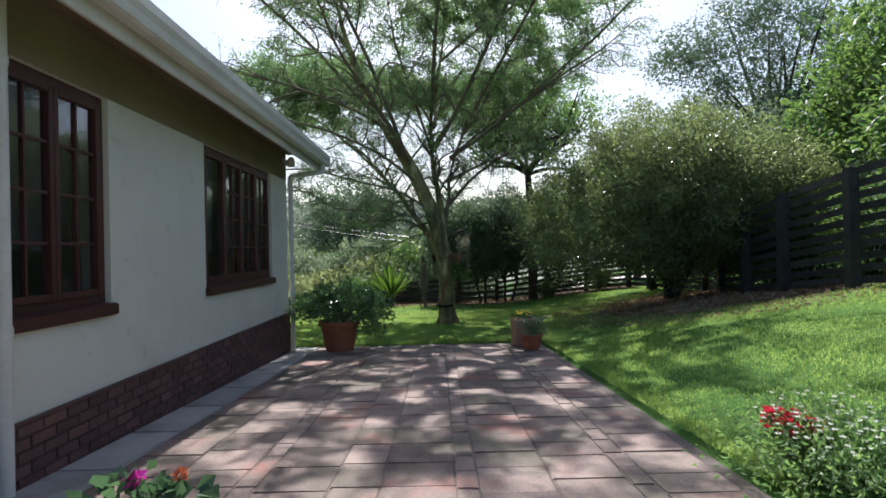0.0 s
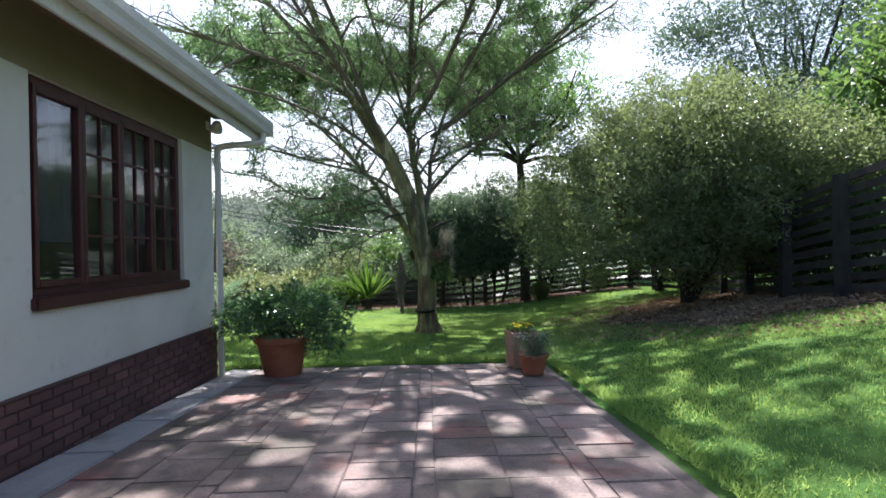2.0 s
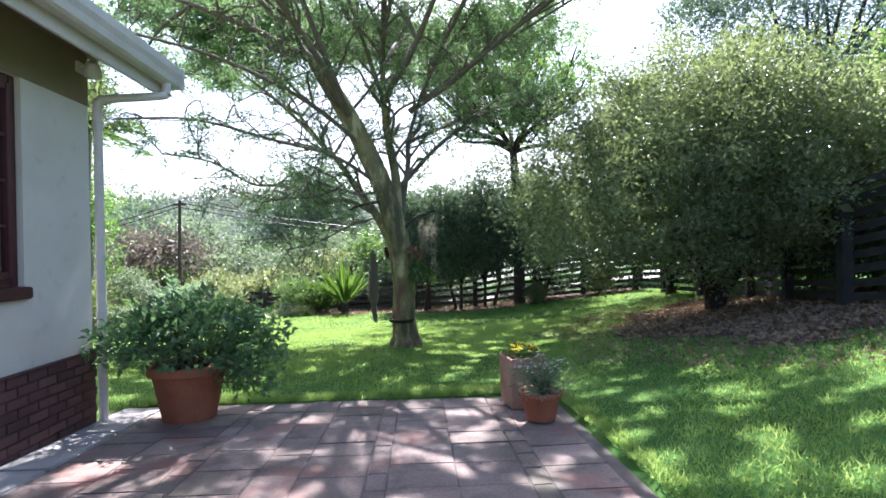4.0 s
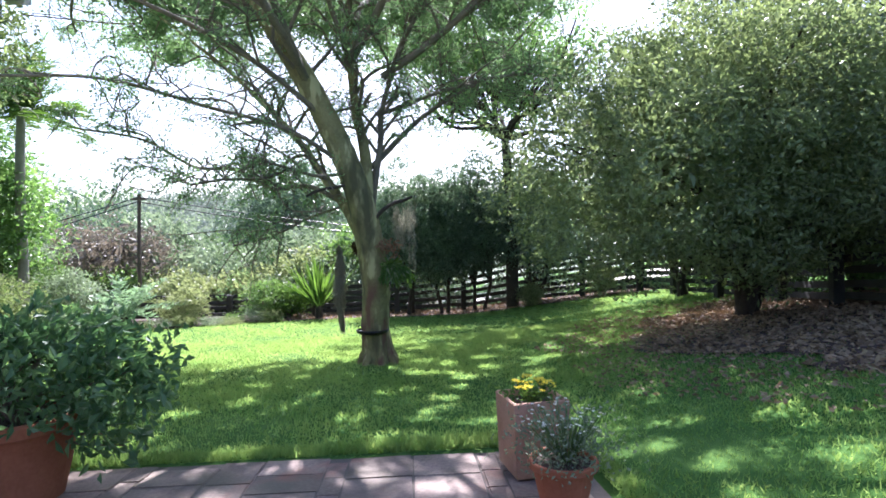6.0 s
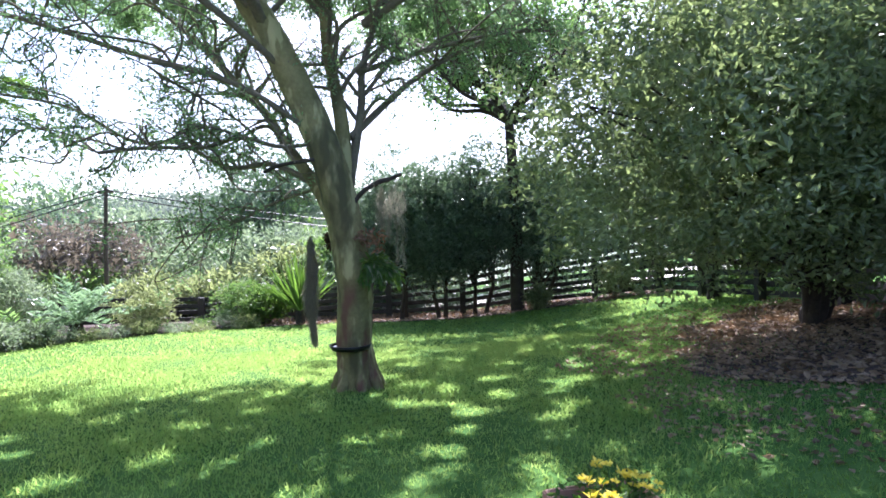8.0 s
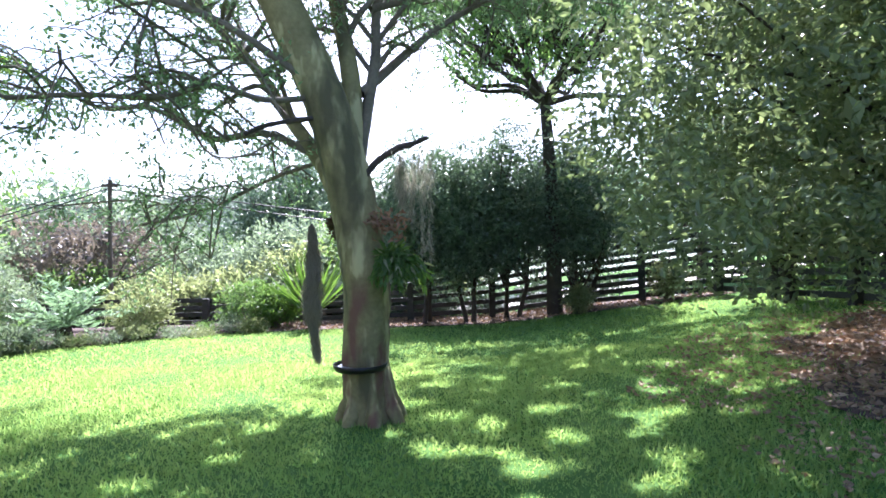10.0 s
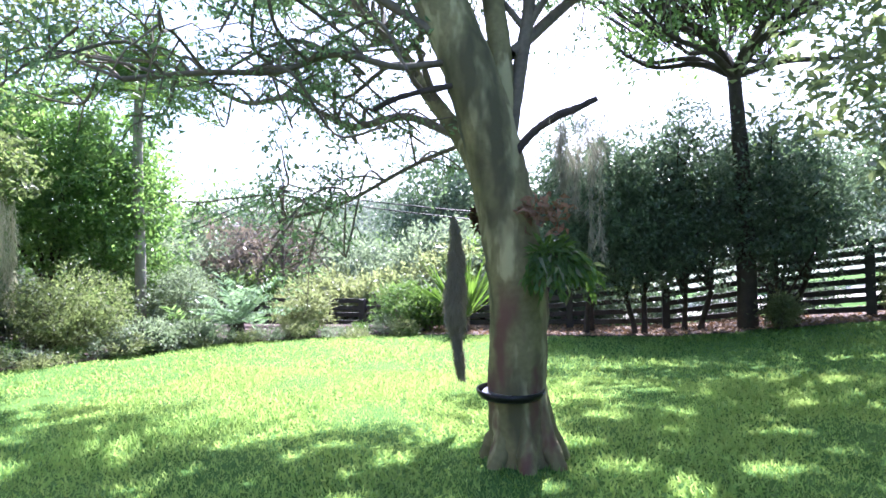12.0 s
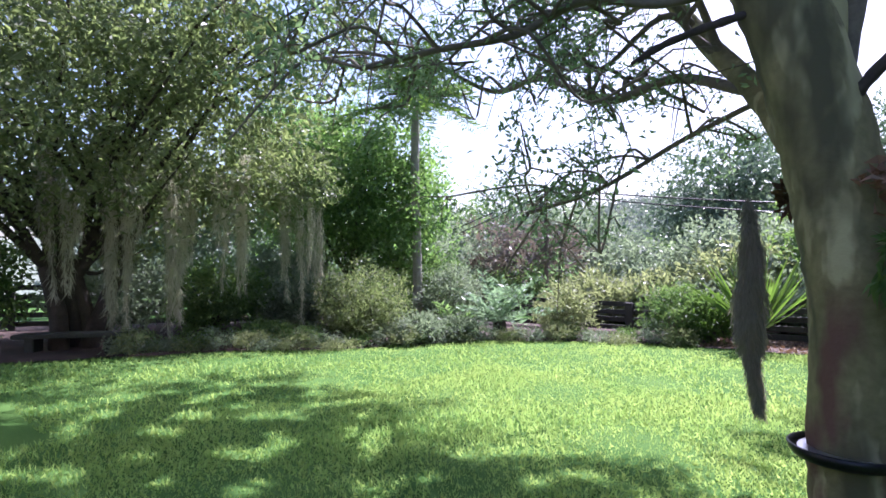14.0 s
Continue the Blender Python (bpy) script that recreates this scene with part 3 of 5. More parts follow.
def build_gutter():
    g = thing("gutter", -2.055, 9.92, 2.83, "white metal roof gutter with a cranked downpipe at the house corner", "gutter")
    bm = bmesh.new()
    prof = [(-0.065, 0.2), (-0.065, 0.02), (-0.045, 0.0), (0.03, 0.0), (0.055, 0.02), (0.065, 0.08), (0.085, 0.13), (0.085, 0.2), (0.07, 0.2), (0.07, 0.14), (0.05, 0.09), (0.042, 0.03), (0.025, 0.014), (-0.04, 0.014), (-0.052, 0.03), (-0.052, 0.2)]
    a = [bm.verts.new((x, 0.1, z)) for x, z in prof]
    b = [bm.verts.new((x, -15.8, z)) for x, z in prof]
    n = len(prof)
    for k in range(n):
        bm.faces.new((a[k], b[k], b[(k + 1) % n], a[(k + 1) % n]))
    bmesh.ops.recalc_face_normals(bm, faces=bm.faces[:])
    part("gutter_trough", bm, M_GUTTER, g)
    part("end_cap", boxed(-0.07, 0.09, 0.1, 0.115, 0.0, 0.205), M_GUTTER, g)
    for k in range(1, 8):
        part("bracket", boxed(-0.067, 0.09, -2 * k - 0.012, -2 * k + 0.012, -0.008, -0.002), M_GUTTER, g)
    t = Tubes(12)
    t.add(curve([(0, -0.12, 0.02), (0, -0.12, -0.08), (-0.04, -0.15, -0.13), (-0.47, -0.36, -0.22), (-0.52, -0.39, -0.28), (-0.52, -0.39, -0.5)], 6), [0.042] * 31)
    t.add([(-0.52, -0.39, -0.45), (-0.52, -0.39, -1.8), (-0.52, -0.39, -3.34)], [0.04] * 3)
    put("downpipe", t.mesh("downpipe", M_GUTTER), g, label="round white downpipe")
    for z in (-0.5, -2.3):
        t = Tubes(12)
        t.add([(-0.52, -0.39, z), (-0.52, -0.39, z + 0.06)], [0.049] * 2)
        put("collar", t.mesh("collar", M_GUTTER), g)
    # a second pipe by the first window
    d = thing("downpipe", -2.57, 3.22, 3.0, "round white downpipe on the cream house wall", "downpipe")
    t = Tubes(12)
    t.add([(0, 0, 0), (0, 0, -1.6), (0, 0, -3.17)], [0.045] * 3)
    put("pipe", t.mesh("pipe", M_GUTTER), d)
    for z in (-0.6, -2.2):
        t = Tubes(12)
        t.add([(0, 0, z), (0, 0, z + 0.05)], [0.052] * 2)
        put("collar", t.mesh("collar", M_GUTTER), d)


build_gutter()


def build_wall_lamp():
    lamp = thing("wall_lamp", WX, 9.33, 2.84, "small white outdoor floodlight under the eave", "lamp")
    part("mount", boxed(0.0, 0.03, -0.05, 0.05, -0.05, 0.05, 0.006), M_LAMP, lamp)
    part("arm", boxed(0.03, 0.1, -0.012, 0.012, -0.012, 0.012), M_LAMP, lamp)
    bm = lathe([(0.02, 0.06), (0.045, 0.05), (0.075, -0.03), (0.08, -0.08), (0.07, -0.08), (0.05, -0.05)], 20)
    part("shade", bm, M_LAMP, lamp, smooth=True, m=pose(0.13, 0, 0, 35, 25, 0))


build_wall_lamp()


# ---- pots ----
def pot(name, x, y, r, h, label, soil=0.9, taper=0.68):
    p = thing(name, x, y, gz(x, y), label, "plant pot")
    body = part("pot", lathe([(r * taper, 0.0), (r * (taper + 0.3 * (1 - taper)), h * 0.3), (r * 0.93, h * 0.83), (r * 0.9, h * 0.835)], 36), M_TERRA, p, smooth=False)
    part("rim", lathe([(r * 0.9, h * 0.83), (r * 1.03, h * 0.835), (r * 1.055, h * 0.86), (r * 1.05, h * 0.975), (r * 1.02, h), (r * 0.93, h), (r * 0.9, h * 0.97), (r * 0.88, h * 0.84)], 36), M_TERRA, body, "thick rolled terracotta rim")
    part("soil", lathe([(r * 0.5, h * (soil - 0.03)), (r * 0.9, h * (soil - 0.02)), (r * 0.86, h * soil)], 24), M_SOIL, p)
    return p


def bush(parent_pose, name, blobs, clusters, each, spread, leaf, wide, mat, seed, label, category, stems=7, stem_mat=None, inner=0.45, stem_r=0.02, group="", lean=0.6):
    """A leafy plant with its stems: blobs are given round the foot of the plant."""
    rng = np.random.default_rng(seed)
    b = thing(name, *parent_pose, label, category, group)
    c, p, d = foliage(blobs, clusters, each, spread, rng, inner)
    keep = p[:, 2] > -0.25
    t = Tubes(6)
    pick = rng.choice(len(c), min(len(c), stems * 4), replace=False)
    for k in range(stems):
        foot = np.array([rng.uniform(-1, 1), rng.uniform(-1, 1), 0]) * 0.06 * max(1, blobs[0][3])
        for tip in c[pick[k * 4:(k + 1) * 4]]:
            mid = foot * 0.5 + tip * 0.5 + np.array([0, 0, 0.12 * tip[2]]) + rng.standard_normal(3) * 0.05
            t.add(curve([foot, foot * 0.7 + mid * 0.3 + np.array([0, 0, 0.05]), mid, tip], 4), np.linspace(stem_r, stem_r * 0.2, 13))
    put("stemwork", t.mesh("stemwork", stem_mat or M_TWIG), b)
    put("foliage", leaf_mesh("foliage", p[keep], leaf, wide, mat, rng, d[keep] * lean, 0.8), b)
    return b


POT_A = (-1.76, 9.5)
pot("large_pot", *POT_A, 0.345, 0.52, "large tapered terracotta pot on the patio's end")
bush((*POT_A, gz(*POT_A) + 0.42), "potted_shrub", [(0.0, 0, 0.36, 0.8, 0.7, 0.26), (-0.5, 0.1, 0.3, 0.42, 0.45, 0.22), (0.5, 0, 0.26, 0.42, 0.45, 0.22), (0.2, 0.1, 0.52, 0.4, 0.4, 0.2), (0.6, -0.2, 0.02, 0.25, 0.25, 0.2), (-0.2, -0.1, 0.5, 0.35, 0.35, 0.18)], 300, 13, 0.075, 0.085, 0.04, M_POTLEAF, 21, "spreading dark green leafy shrub in a terracotta pot", "shrub", 6)


def square_pot(x, y):
    p = thing("square_pot", x, y, gz(x, y), "tall square terracotta planter with yellow flowers in it", "plant pot", rz=9)
    bm = bmesh.new()
    w, h, t = 0.188, 0.48, 0.022
    o = [bm.verts.new((sx * w * k, sy * w * k, z)) for z, k in ((0, 0.93), (h, 1.0)) for sx, sy in ((-1, -1), (1, -1), (1, 1), (-1, 1))]
    i = [bm.verts.new((sx * (w * k - t), sy * (w * k - t), z)) for z, k in ((0.05, 0.93), (h, 1.0)) for sx, sy in ((-1, -1), (1, -1), (1, 1), (-1, 1))]
    for k in range(4):
        q = (k + 1) % 4
        bm.faces.new((o[k], o[q], o[q + 4], o[k + 4]))
        bm.faces.new((i[q], i[k], i[k + 4], i[q + 4]))
        bm.faces.new((o[k + 4], o[q + 4], i[q + 4], i[k + 4]))
    bm.faces.new(o[3::-1])
    bm.faces.new(i[:4])
    bmesh.ops.bevel(bm, geom=bm.edges[:], offset=0.006, segments=2, affect="EDGES")
    part("planter", bm, M_PALETERRA, p)
    part("soil", boxed(-w + t + 0.002, w - t - 0.002, -w + t + 0.002, w - t - 0.002, h - 0.08, h - 0.05), M_SOIL, p)


SQ, RD = (1.45, 9.55), (1.49, 8.97)
square_pot(*SQ)
pot("small_pot", *RD, 0.185, 0.25, "small round terracotta pot on the patio's end")


def flowers(name, x, y, z, r, h, n_leaf, n_flower, petal, psize, mat, seed, label, leaf=0.03, broad=0.45):
    """A low flowering plant: leaves, stalks and small many-petalled heads."""
    rng = np.random.default_rng(seed)
    b = thing(name, x, y, z, label, "flowers")
    p = rng.standard_normal((n_leaf, 3)) * np.array([r * 0.5, r * 0.5, h * 0.28]) + np.array([0, 0, h * 0.45])
    p[:, 2] = np.abs(p[:, 2])
    put("foliage", leaf_mesh("foliage", p, leaf, leaf * broad, mat, rng, unit(p) * 0.7, 0.8), b)
    t = Tubes(5)
    heads, ways = [], []
    for k in range(n_flower):
        a, q = rng.uniform(0, 2 * math.pi), rng.random() ** 0.5 * r * 0.95
        top = np.array([q * math.cos(a), q * math.sin(a), h * rng.uniform(0.75, 1.1)])
        t.add([top * 0.1, top * np.array([0.6, 0.6, 0.6]), top], [0.003, 0.0025, 0.002])
        for m in range(9):
            w = 2 * math.pi * m / 9
            heads.append(top)
            ways.append((math.cos(w), math.sin(w), 0.35))
    if n_flower:
        put("stalkwork", t.mesh("stalkwork", M_MIDLEAF), b)
    if n_flower:
        put("bloom", leaf_mesh("bloom", np.array(heads), psize, psize * 0.6, petal, rng, np.array(ways), 0.15), b)
    return b


flowers("yellow_flowers", *SQ, gz(*SQ) + 0.43, 0.16, 0.14, 500, 26, M_YELLOW, 0.025, M_FERN, 31, "yellow pansies crowding a square planter", 0.035)
flowers("white_flowers", RD[0] + 0.02, RD[1], gz(*RD) + 0.21, 0.27, 0.3, 1500, 60, M_WHITEP, 0.012, M_GREYLEAF, 32, "wispy grey-green plant with tiny white flowers in a round pot", 0.03)
flowers("white_daisies", 2.2, 2.9, gz(2.2, 2.9), 0.5, 0.36, 4200, 150, M_WHITEP, 0.016, M_BEDLEAF, 33, "pale green bedding plant with small white flowers beside the lawn", 0.045)
flowers("red_flowers", 2.0, 3.12, gz(2.0, 3.12), 0.15, 0.34, 420, 60, M_RED, 0.034, M_BEDLEAF, 34, "cluster of crimson flowers among white bedding flowers", 0.04)
flowers("pink_geranium", -1.72, 2.92, gz(-1.72, 2.92), 0.16, 0.2, 46, 0, M_PINK, 0.035, M_ROUNDLEAF, 35, "broad-leaved geranium at the patio's near edge", 0.1, 0.95)
flowers("geranium", -1.45, 2.9, gz(-1.45, 2.9), 0.2, 0.17, 60, 0, M_ORANGE, 0.03, M_ROUNDLEAF, 36, "broad-leaved low geranium without flowers", 0.1, 0.95)


def flower_head(x, y, z, mat, r, label):
    """One ball-shaped flower head on its stalk."""
    rng = np.random.default_rng(37)
    f = thing("geranium_flower", x, y, gz(x, y), label, "flower")
    t = Tubes(6)
    h = z - gz(x, y)
    t.add([(0, 0, 0), (0.01, 0, h * 0.5), (0, 0, h)], [0.004, 0.004, 0.004])
    put("stalk", t.mesh("stalk", M_ROUNDLEAF), f)
    d = unit(rng.standard_normal((46, 3)) + np.array([0, 0, 0.5]))
    put("bloom", leaf_mesh("bloom", d * r * 0.35 + np.array([0, 0, h]), r, r * 0.75, mat, rng, d * 2, 0.4), f)


flower_head(-1.66, 2.95, 0.055, M_PINK, 0.045, "round magenta geranium flower head")
flower_head(-1.42, 2.95, 0.075, M_ORANGE, 0.035, "faded orange geranium flower head")


# ---- trees ----
def grow(tubes, twigs, leaves, rng, limb, radii, every, reach, droop, leafy=True, start=0.25, fine=(6, 0.55), tufts=26, up=0.25):
    """Side branches off a limb, twigs off those, and leaf places along the twigs."""
    n = len(limb)
    for k in range(int(n * start), n, every):
        for _ in range(2):
            a = rng.uniform(0, 2 * math.pi)
            f = unit(limb[min(k + 1, n - 1)] - limb[k - 1])
            out = unit(np.array([math.cos(a), math.sin(a), rng.uniform(-0.1, 0.6)]) + 0.7 * f)
            ln = reach * rng.uniform(0.55, 1.15)
            p0 = limb[k]
            p1 = p0 + out * ln * 0.35 + np.array([0, 0, up * 0.3])
            p2 = p0 + out * ln * 0.7 + rng.standard_normal(3) * 0.22 + np.array([0, 0, up * 0.4 - droop * 0.3])
            p3 = p0 + out * ln + rng.standard_normal(3) * 0.2 + np.array([0, 0, up * 0.3 - droop])
            br = curve([p0, p1, p2, p3], 5)
            r0 = min(radii[k] * 0.6, 0.035)
            tubes.add(br, np.linspace(r0, 0.008, len(br)))
            for j in range(4, len(br), 2):
                for _ in range(fine[0] // 3):
                    w = unit(rng.standard_normal(3) + out * 0.9 + np.array([0, 0, -0.15]))
                    tl = fine[1] * rng.uniform(0.5, 1.3)
                    q = br[j]
                    tw = np.array([q, q + w * tl * 0.5 + np.array([0, 0, 0.04]), q + w * tl + np.array([0, 0, -0.06])])
                    twigs.add(tw, [0.007, 0.005, 0.003])
                    if leafy:
                        s = rng.uniform(0.2, 1.05, tufts)[:, None]
                        leaves.append(q + (tw[2] - q) * s + rng.standard_normal((tufts, 3)) * 0.07 * np.array([1, 1, 0.45]))


def sun_spot_cut(p):
    """True where leaves are cut along the sun's path to shape invented light spots."""
    run = math.tan(radians(90 - SUN_EL))
    u, v = p[:, 0], p[:, 1] - run * p[:, 2]
    waves = np.random.default_rng(15)
    spots = 0
    for k in range(18):
        way, pace = waves.uniform(0, math.pi), waves.uniform(5.0, 13.5)
        spots = spots + np.sin(pace * (u * math.cos(way) + v * math.sin(way)) + waves.uniform(0, 6.3)) / 3
    return spots > 0.6


def main_tree():
    rng = np.random.default_rng(11)
    bx, by = 0.17, 14.05
    z0 = gz(bx, by)
    tree = thing("fever_tree", bx + 0.03, by + 0.05, z0, "tall pale-barked feathery tree standing on the lawn", "tree")
    inv = np.array([bx, by, z0])
    trunk = Tubes(16)
    stem = curve(np.array([(0.18, 14.05, -0.75), (0.14, 14.05, -0.45), (0.13, 14.05, -0.1), (0.155, 14.05, 0.45), (0.11, 14.05, 0.9), (0.04, 14.05, 1.35), (-0.1, 14.03, 1.95), (-0.32, 14.0, 2.55), (-0.72, 13.9, 3.4), (-1.3, 13.75, 4.4), (-1.9, 13.6, 5.6), (-2.3, 13.5, 6.8), (-2.5, 13.4, 7.8)]) - inv, 8)
    rad = np.interp(np.linspace(0, 12, len(stem)), [0, 1, 2, 3, 4, 5, 6, 7, 8, 9, 10, 11, 12], [0.228, 0.214, 0.206, 0.204, 0.204, 0.202, 0.195, 0.185, 0.168, 0.135, 0.095, 0.055, 0.02])
    trunk.add(stem, rad, 0.025, rng)
    for k in range(7):
        a = 0.9 * k + 0.4
        out = np.array([math.cos(a), math.sin(a), 0])
        trunk.add(curve([np.array([0.0, 0, 0.55]) + out * 0.13, np.array([0.0, 0, 0.2]) + out * 0.185, np.array([0, 0, 0.05]) + out * 0.25, np.array([0, 0, -0.1]) + out * rng.uniform(0.26, 0.35)], 4), np.interp(np.arange(13), [0, 6, 12], [0.03, 0.07, 0.045]), 0.05, rng)
    limbs = [
        ([(0.02, 14.15, 1.6), (0.04, 14.25, 2.2), (-0.01, 14.3, 2.7), (-0.12, 14.33, 3.3), (-0.17, 14.32, 4.0), (-0.15, 14.3, 5.0), (0.1, 14.2, 6.2), (0.3, 14.1, 7.6)], 0.105),
        ([(0.06, 14.18, 1.45), (0.15, 14.32, 2.05), (0.25, 14.38, 2.65), (0.31, 14.42, 3.3), (0.75, 14.5, 4.5), (1.5, 14.7, 5.6), (2.2, 14.9, 6.8)], 0.066),
        ([(0.0, 14.2, 1.1), (-0.35, 14.75, 1.75), (-0.75, 15.1, 2.3), (-1.15, 15.3, 2.9), (-1.7, 15.5, 3.5), (-2.5, 15.7, 4.3), (-3.6, 15.8, 5.2)], 0.095),
        ([(-0.45, 14.85, 1.85), (-1.0, 15.1, 2.12), (-1.6, 15.2, 2.1), (-2.2, 15.15, 2.42), (-2.9, 15.35, 2.5), (-3.7, 15.3, 2.95), (-4.6, 15.1, 3.1)], 0.045),
        ([(-0.2, 13.98, 2.18), (-0.6, 13.75, 2.1), (-0.95, 13.55, 2.16), (-1.3, 13.4, 2.03), (-1.7, 13.2, 2.0), (-2.05, 12.9, 1.9)], 0.028),
        ([(-0.72, 13.9, 3.4), (-1.0, 13.0, 4.0), (-1.5, 12.0, 4.7), (-2.0, 11.0, 5.4), (-2.2, 10.0, 6.0)], 0.07),
        ([(-0.17, 14.3, 3.9), (0.4, 13.6, 4.6), (0.9, 12.6, 5.4), (1.3, 11.4, 6.0), (1.6, 10.2, 6.5)], 0.07),
        ([(0.3, 14.4, 3.7), (1.1, 14.2, 4.2), (2.1, 13.7, 4.9), (3.1, 13.2, 5.5), (4.0, 12.9, 6.0)], 0.06),
        ([(-1.3, 13.75, 4.4), (-2.2, 13.7, 4.9), (-3.3, 13.5, 5.3), (-4.4, 13.3, 5.6), (-5.2, 13.2, 5.8)], 0.06),
        ([(-0.1, 14.3, 4.5), (0.0, 15.2, 5.2), (0.2, 16.3, 5.8), (0.5, 17.5, 6.2)], 0.06),
        ([(0.12, 14.3, 2.3), (0.9, 15.0, 3.2), (1.8, 15.6, 3.9), (2.9, 16.0, 4.5)], 0.05),
        ([(-1.15, 15.3, 2.9), (-1.6, 16.2, 3.3), (-2.2, 17.0, 3.6), (-3.0, 17.8, 3.8)], 0.045),
        ([(0.3, 14.4, 3.7), (1.5, 14.7, 4.7), (2.8, 14.7, 5.5), (4.2, 14.5, 6.3)], 0.045),
        ([(0.22, 14.35, 3.1), (1.2, 14.9, 3.6), (2.2, 15.4, 4.0), (3.0, 15.8, 4.2)], 0.04),
        ([(-0.18, 14.3, 3.9), (-0.6, 14.0, 5.2), (-1.0, 13.8, 6.4), (-1.2, 13.6, 7.6)], 0.045),
        ([(0.1, 14.2, 6.2), (1.2, 13.9, 7.0), (2.4, 13.6, 7.6), (3.6, 13.2, 8.2)], 0.04),
        ([(-0.72, 13.9, 3.4), (-1.5, 12.5, 5.5), (-2.2, 11.3, 7.0), (-2.6, 10.3, 8.2)], 0.06),
        ([(-0.15, 14.3, 5.0), (0.0, 13.0, 6.6), (0.2, 11.8, 7.8), (0.3, 10.5, 8.7)], 0.06),
        ([(0.75, 14.5, 4.6), (1.8, 13.0, 6.2), (2.6, 11.8, 7.4), (3.2, 10.6, 8.2)], 0.05),
        ([(2.1, 13.7, 4.9), (3.8, 13.3, 6.3), (5.0, 12.8, 7.4), (6.2, 12.2, 8.2)], 0.04),
        ([(-1.3, 13.75, 4.4), (-3.0, 12.8, 6.2), (-4.2, 12.0, 7.2), (-5.0, 11.2, 7.8)], 0.05),
        ([(-1.7, 15.5, 3.5), (-2.3, 17.0, 4.3), (-3.0, 18.4, 4.9), (-3.6, 19.5, 5.2)], 0.05),
        ([(-0.1, 14.3, 4.5), (-0.5, 16.3, 5.6), (-0.8, 18.0, 6.2), (-1.0, 19.3, 6.4)], 0.05),
        ([(-3.3, 13.5, 5.3), (-4.5, 15.0, 5.5), (-5.5, 16.5, 5.6), (-6.0, 17.5, 5.6)], 0.04),
        ([(-0.2, 13.98, 2.25), (-1.0, 13.7, 2.75), (-2.0, 13.4, 3.0), (-3.1, 13.0, 3.25), (-4.2, 12.7, 3.2)], 0.036),
        ([(-0.5, 13.95, 2.95), (-1.4, 13.2, 3.6), (-2.6, 12.6, 4.1), (-3.8, 12.0, 4.3)], 0.042),
        ([(-0.35, 14.75, 1.75), (-0.9, 14.9, 1.6), (-1.5, 14.8, 1.3), (-2.1, 14.7, 1.15)], 0.02),
    ]
    branches, twigs, places, tips = Tubes(6), Tubes(4), [], [stem[60:]]
    for pts, r0 in limbs:
        line = curve(np.array(pts) - inv, 8)
        rr = np.linspace(r0, 0.018, len(line))
        (trunk if r0 > 0.08 else branches).add(line, rr, 0.02, rng)
        low = pts[-1][2] < 3.3
        tips.append(line[len(line) // 2:])
        grow(branches, twigs, places, rng, line, rr, 4, 0.9 if low else 1.5, 0.25, start=0.3, tufts=40 if low else 44 if pts[-1][0] < -2.4 and pts[-1][2] < 6.1 else 40, fine=(3 if pts[-1][0] < -1.4 and pts[-1][2] < 6.1 else 6, 0.42 if low else 0.6))
    grow(branches, twigs, places, rng, stem, rad, 4, 1.7, 0.2, start=0.68, tufts=56)
    put("trunk", trunk.mesh("trunk", M_BLOTCH), tree, label="smooth mottled olive-grey bark")
    put("branchwork", branches.mesh("branchwork", M_TWIG), tree)
    put("twigwork", twigs.mesh("twigwork", M_TWIG), tree)
    # added clumps, mostly above view, placed to shade patio and lawn
    upper = []
    front = blob_points([(-1.0, -2.2, 8.8, 3.2, 3.0, 0.8), (0.9, -2.0, 8.9, 2.0, 2.6, 0.8), (-0.5, 0.6, 9.2, 4.0, 2.4, 1.0), (-3.4, -1.0, 8.4, 1.9, 2.2, 0.8), (0.6, 2.6, 8.7, 3.0, 2.2, 0.9)], 900, rng, 0.1)
    back = blob_points([(-2.6, 3.6, 7.4, 2.6, 1.9, 0.6), (1.6, 4.4, 7.6, 2.6, 1.7, 0.6), (-4.2, 2.0, 7.2, 1.8, 2.2, 0.6), (-0.6, 4.8, 7.4, 2.4, 1.5, 0.6), (-3.6, 4.6, 6.6, 1.9, 1.3, 0.5),
                        (2.6, 4.6, 7.4, 2.0, 1.8, 0.6), (3.2, 2.2, 7.9, 1.6, 1.8, 0.6), (1.0, 6.6, 6.9, 2.4, 1.4, 0.6), (3.4, 6.8, 6.6, 1.8, 1.4, 0.6), (-5.0, 4.4, 6.9, 1.8, 1.6, 0.6), (-5.0, 5.6, 6.6, 1.8, 1.0, 0.5), (-3.2, 4.2, 7.8, 2.4, 1.6, 0.5), (-5.6, 3.0, 7.4, 1.8, 1.6, 0.5), (-1.5, 5.6, 7.4, 2.2, 1.2, 0.5), (1.6, -0.6, 8.2, 2.4, 1.6, 0.6), (3.4, 0.4, 8.2, 1.8, 1.8, 0.6), (0.8, 6.2, 7.6, 2.2, 1.4, 0.6), (3.0, 5.6, 7.8, 2.2, 1.6, 0.6), (-3.6, 3.2, 6.9, 2.6, 1.4, 0.5)], 2500, rng, 0.1)
    clumps = np.concatenate([front, back])
    gaps = np.sin(4.1 * clumps[:, 0] + 1.3 * np.sin(2.3 * clumps[:, 1])) * np.sin(4.3 * clumps[:, 1] + 1.1 * np.sin(2.7 * clumps[:, 0]))
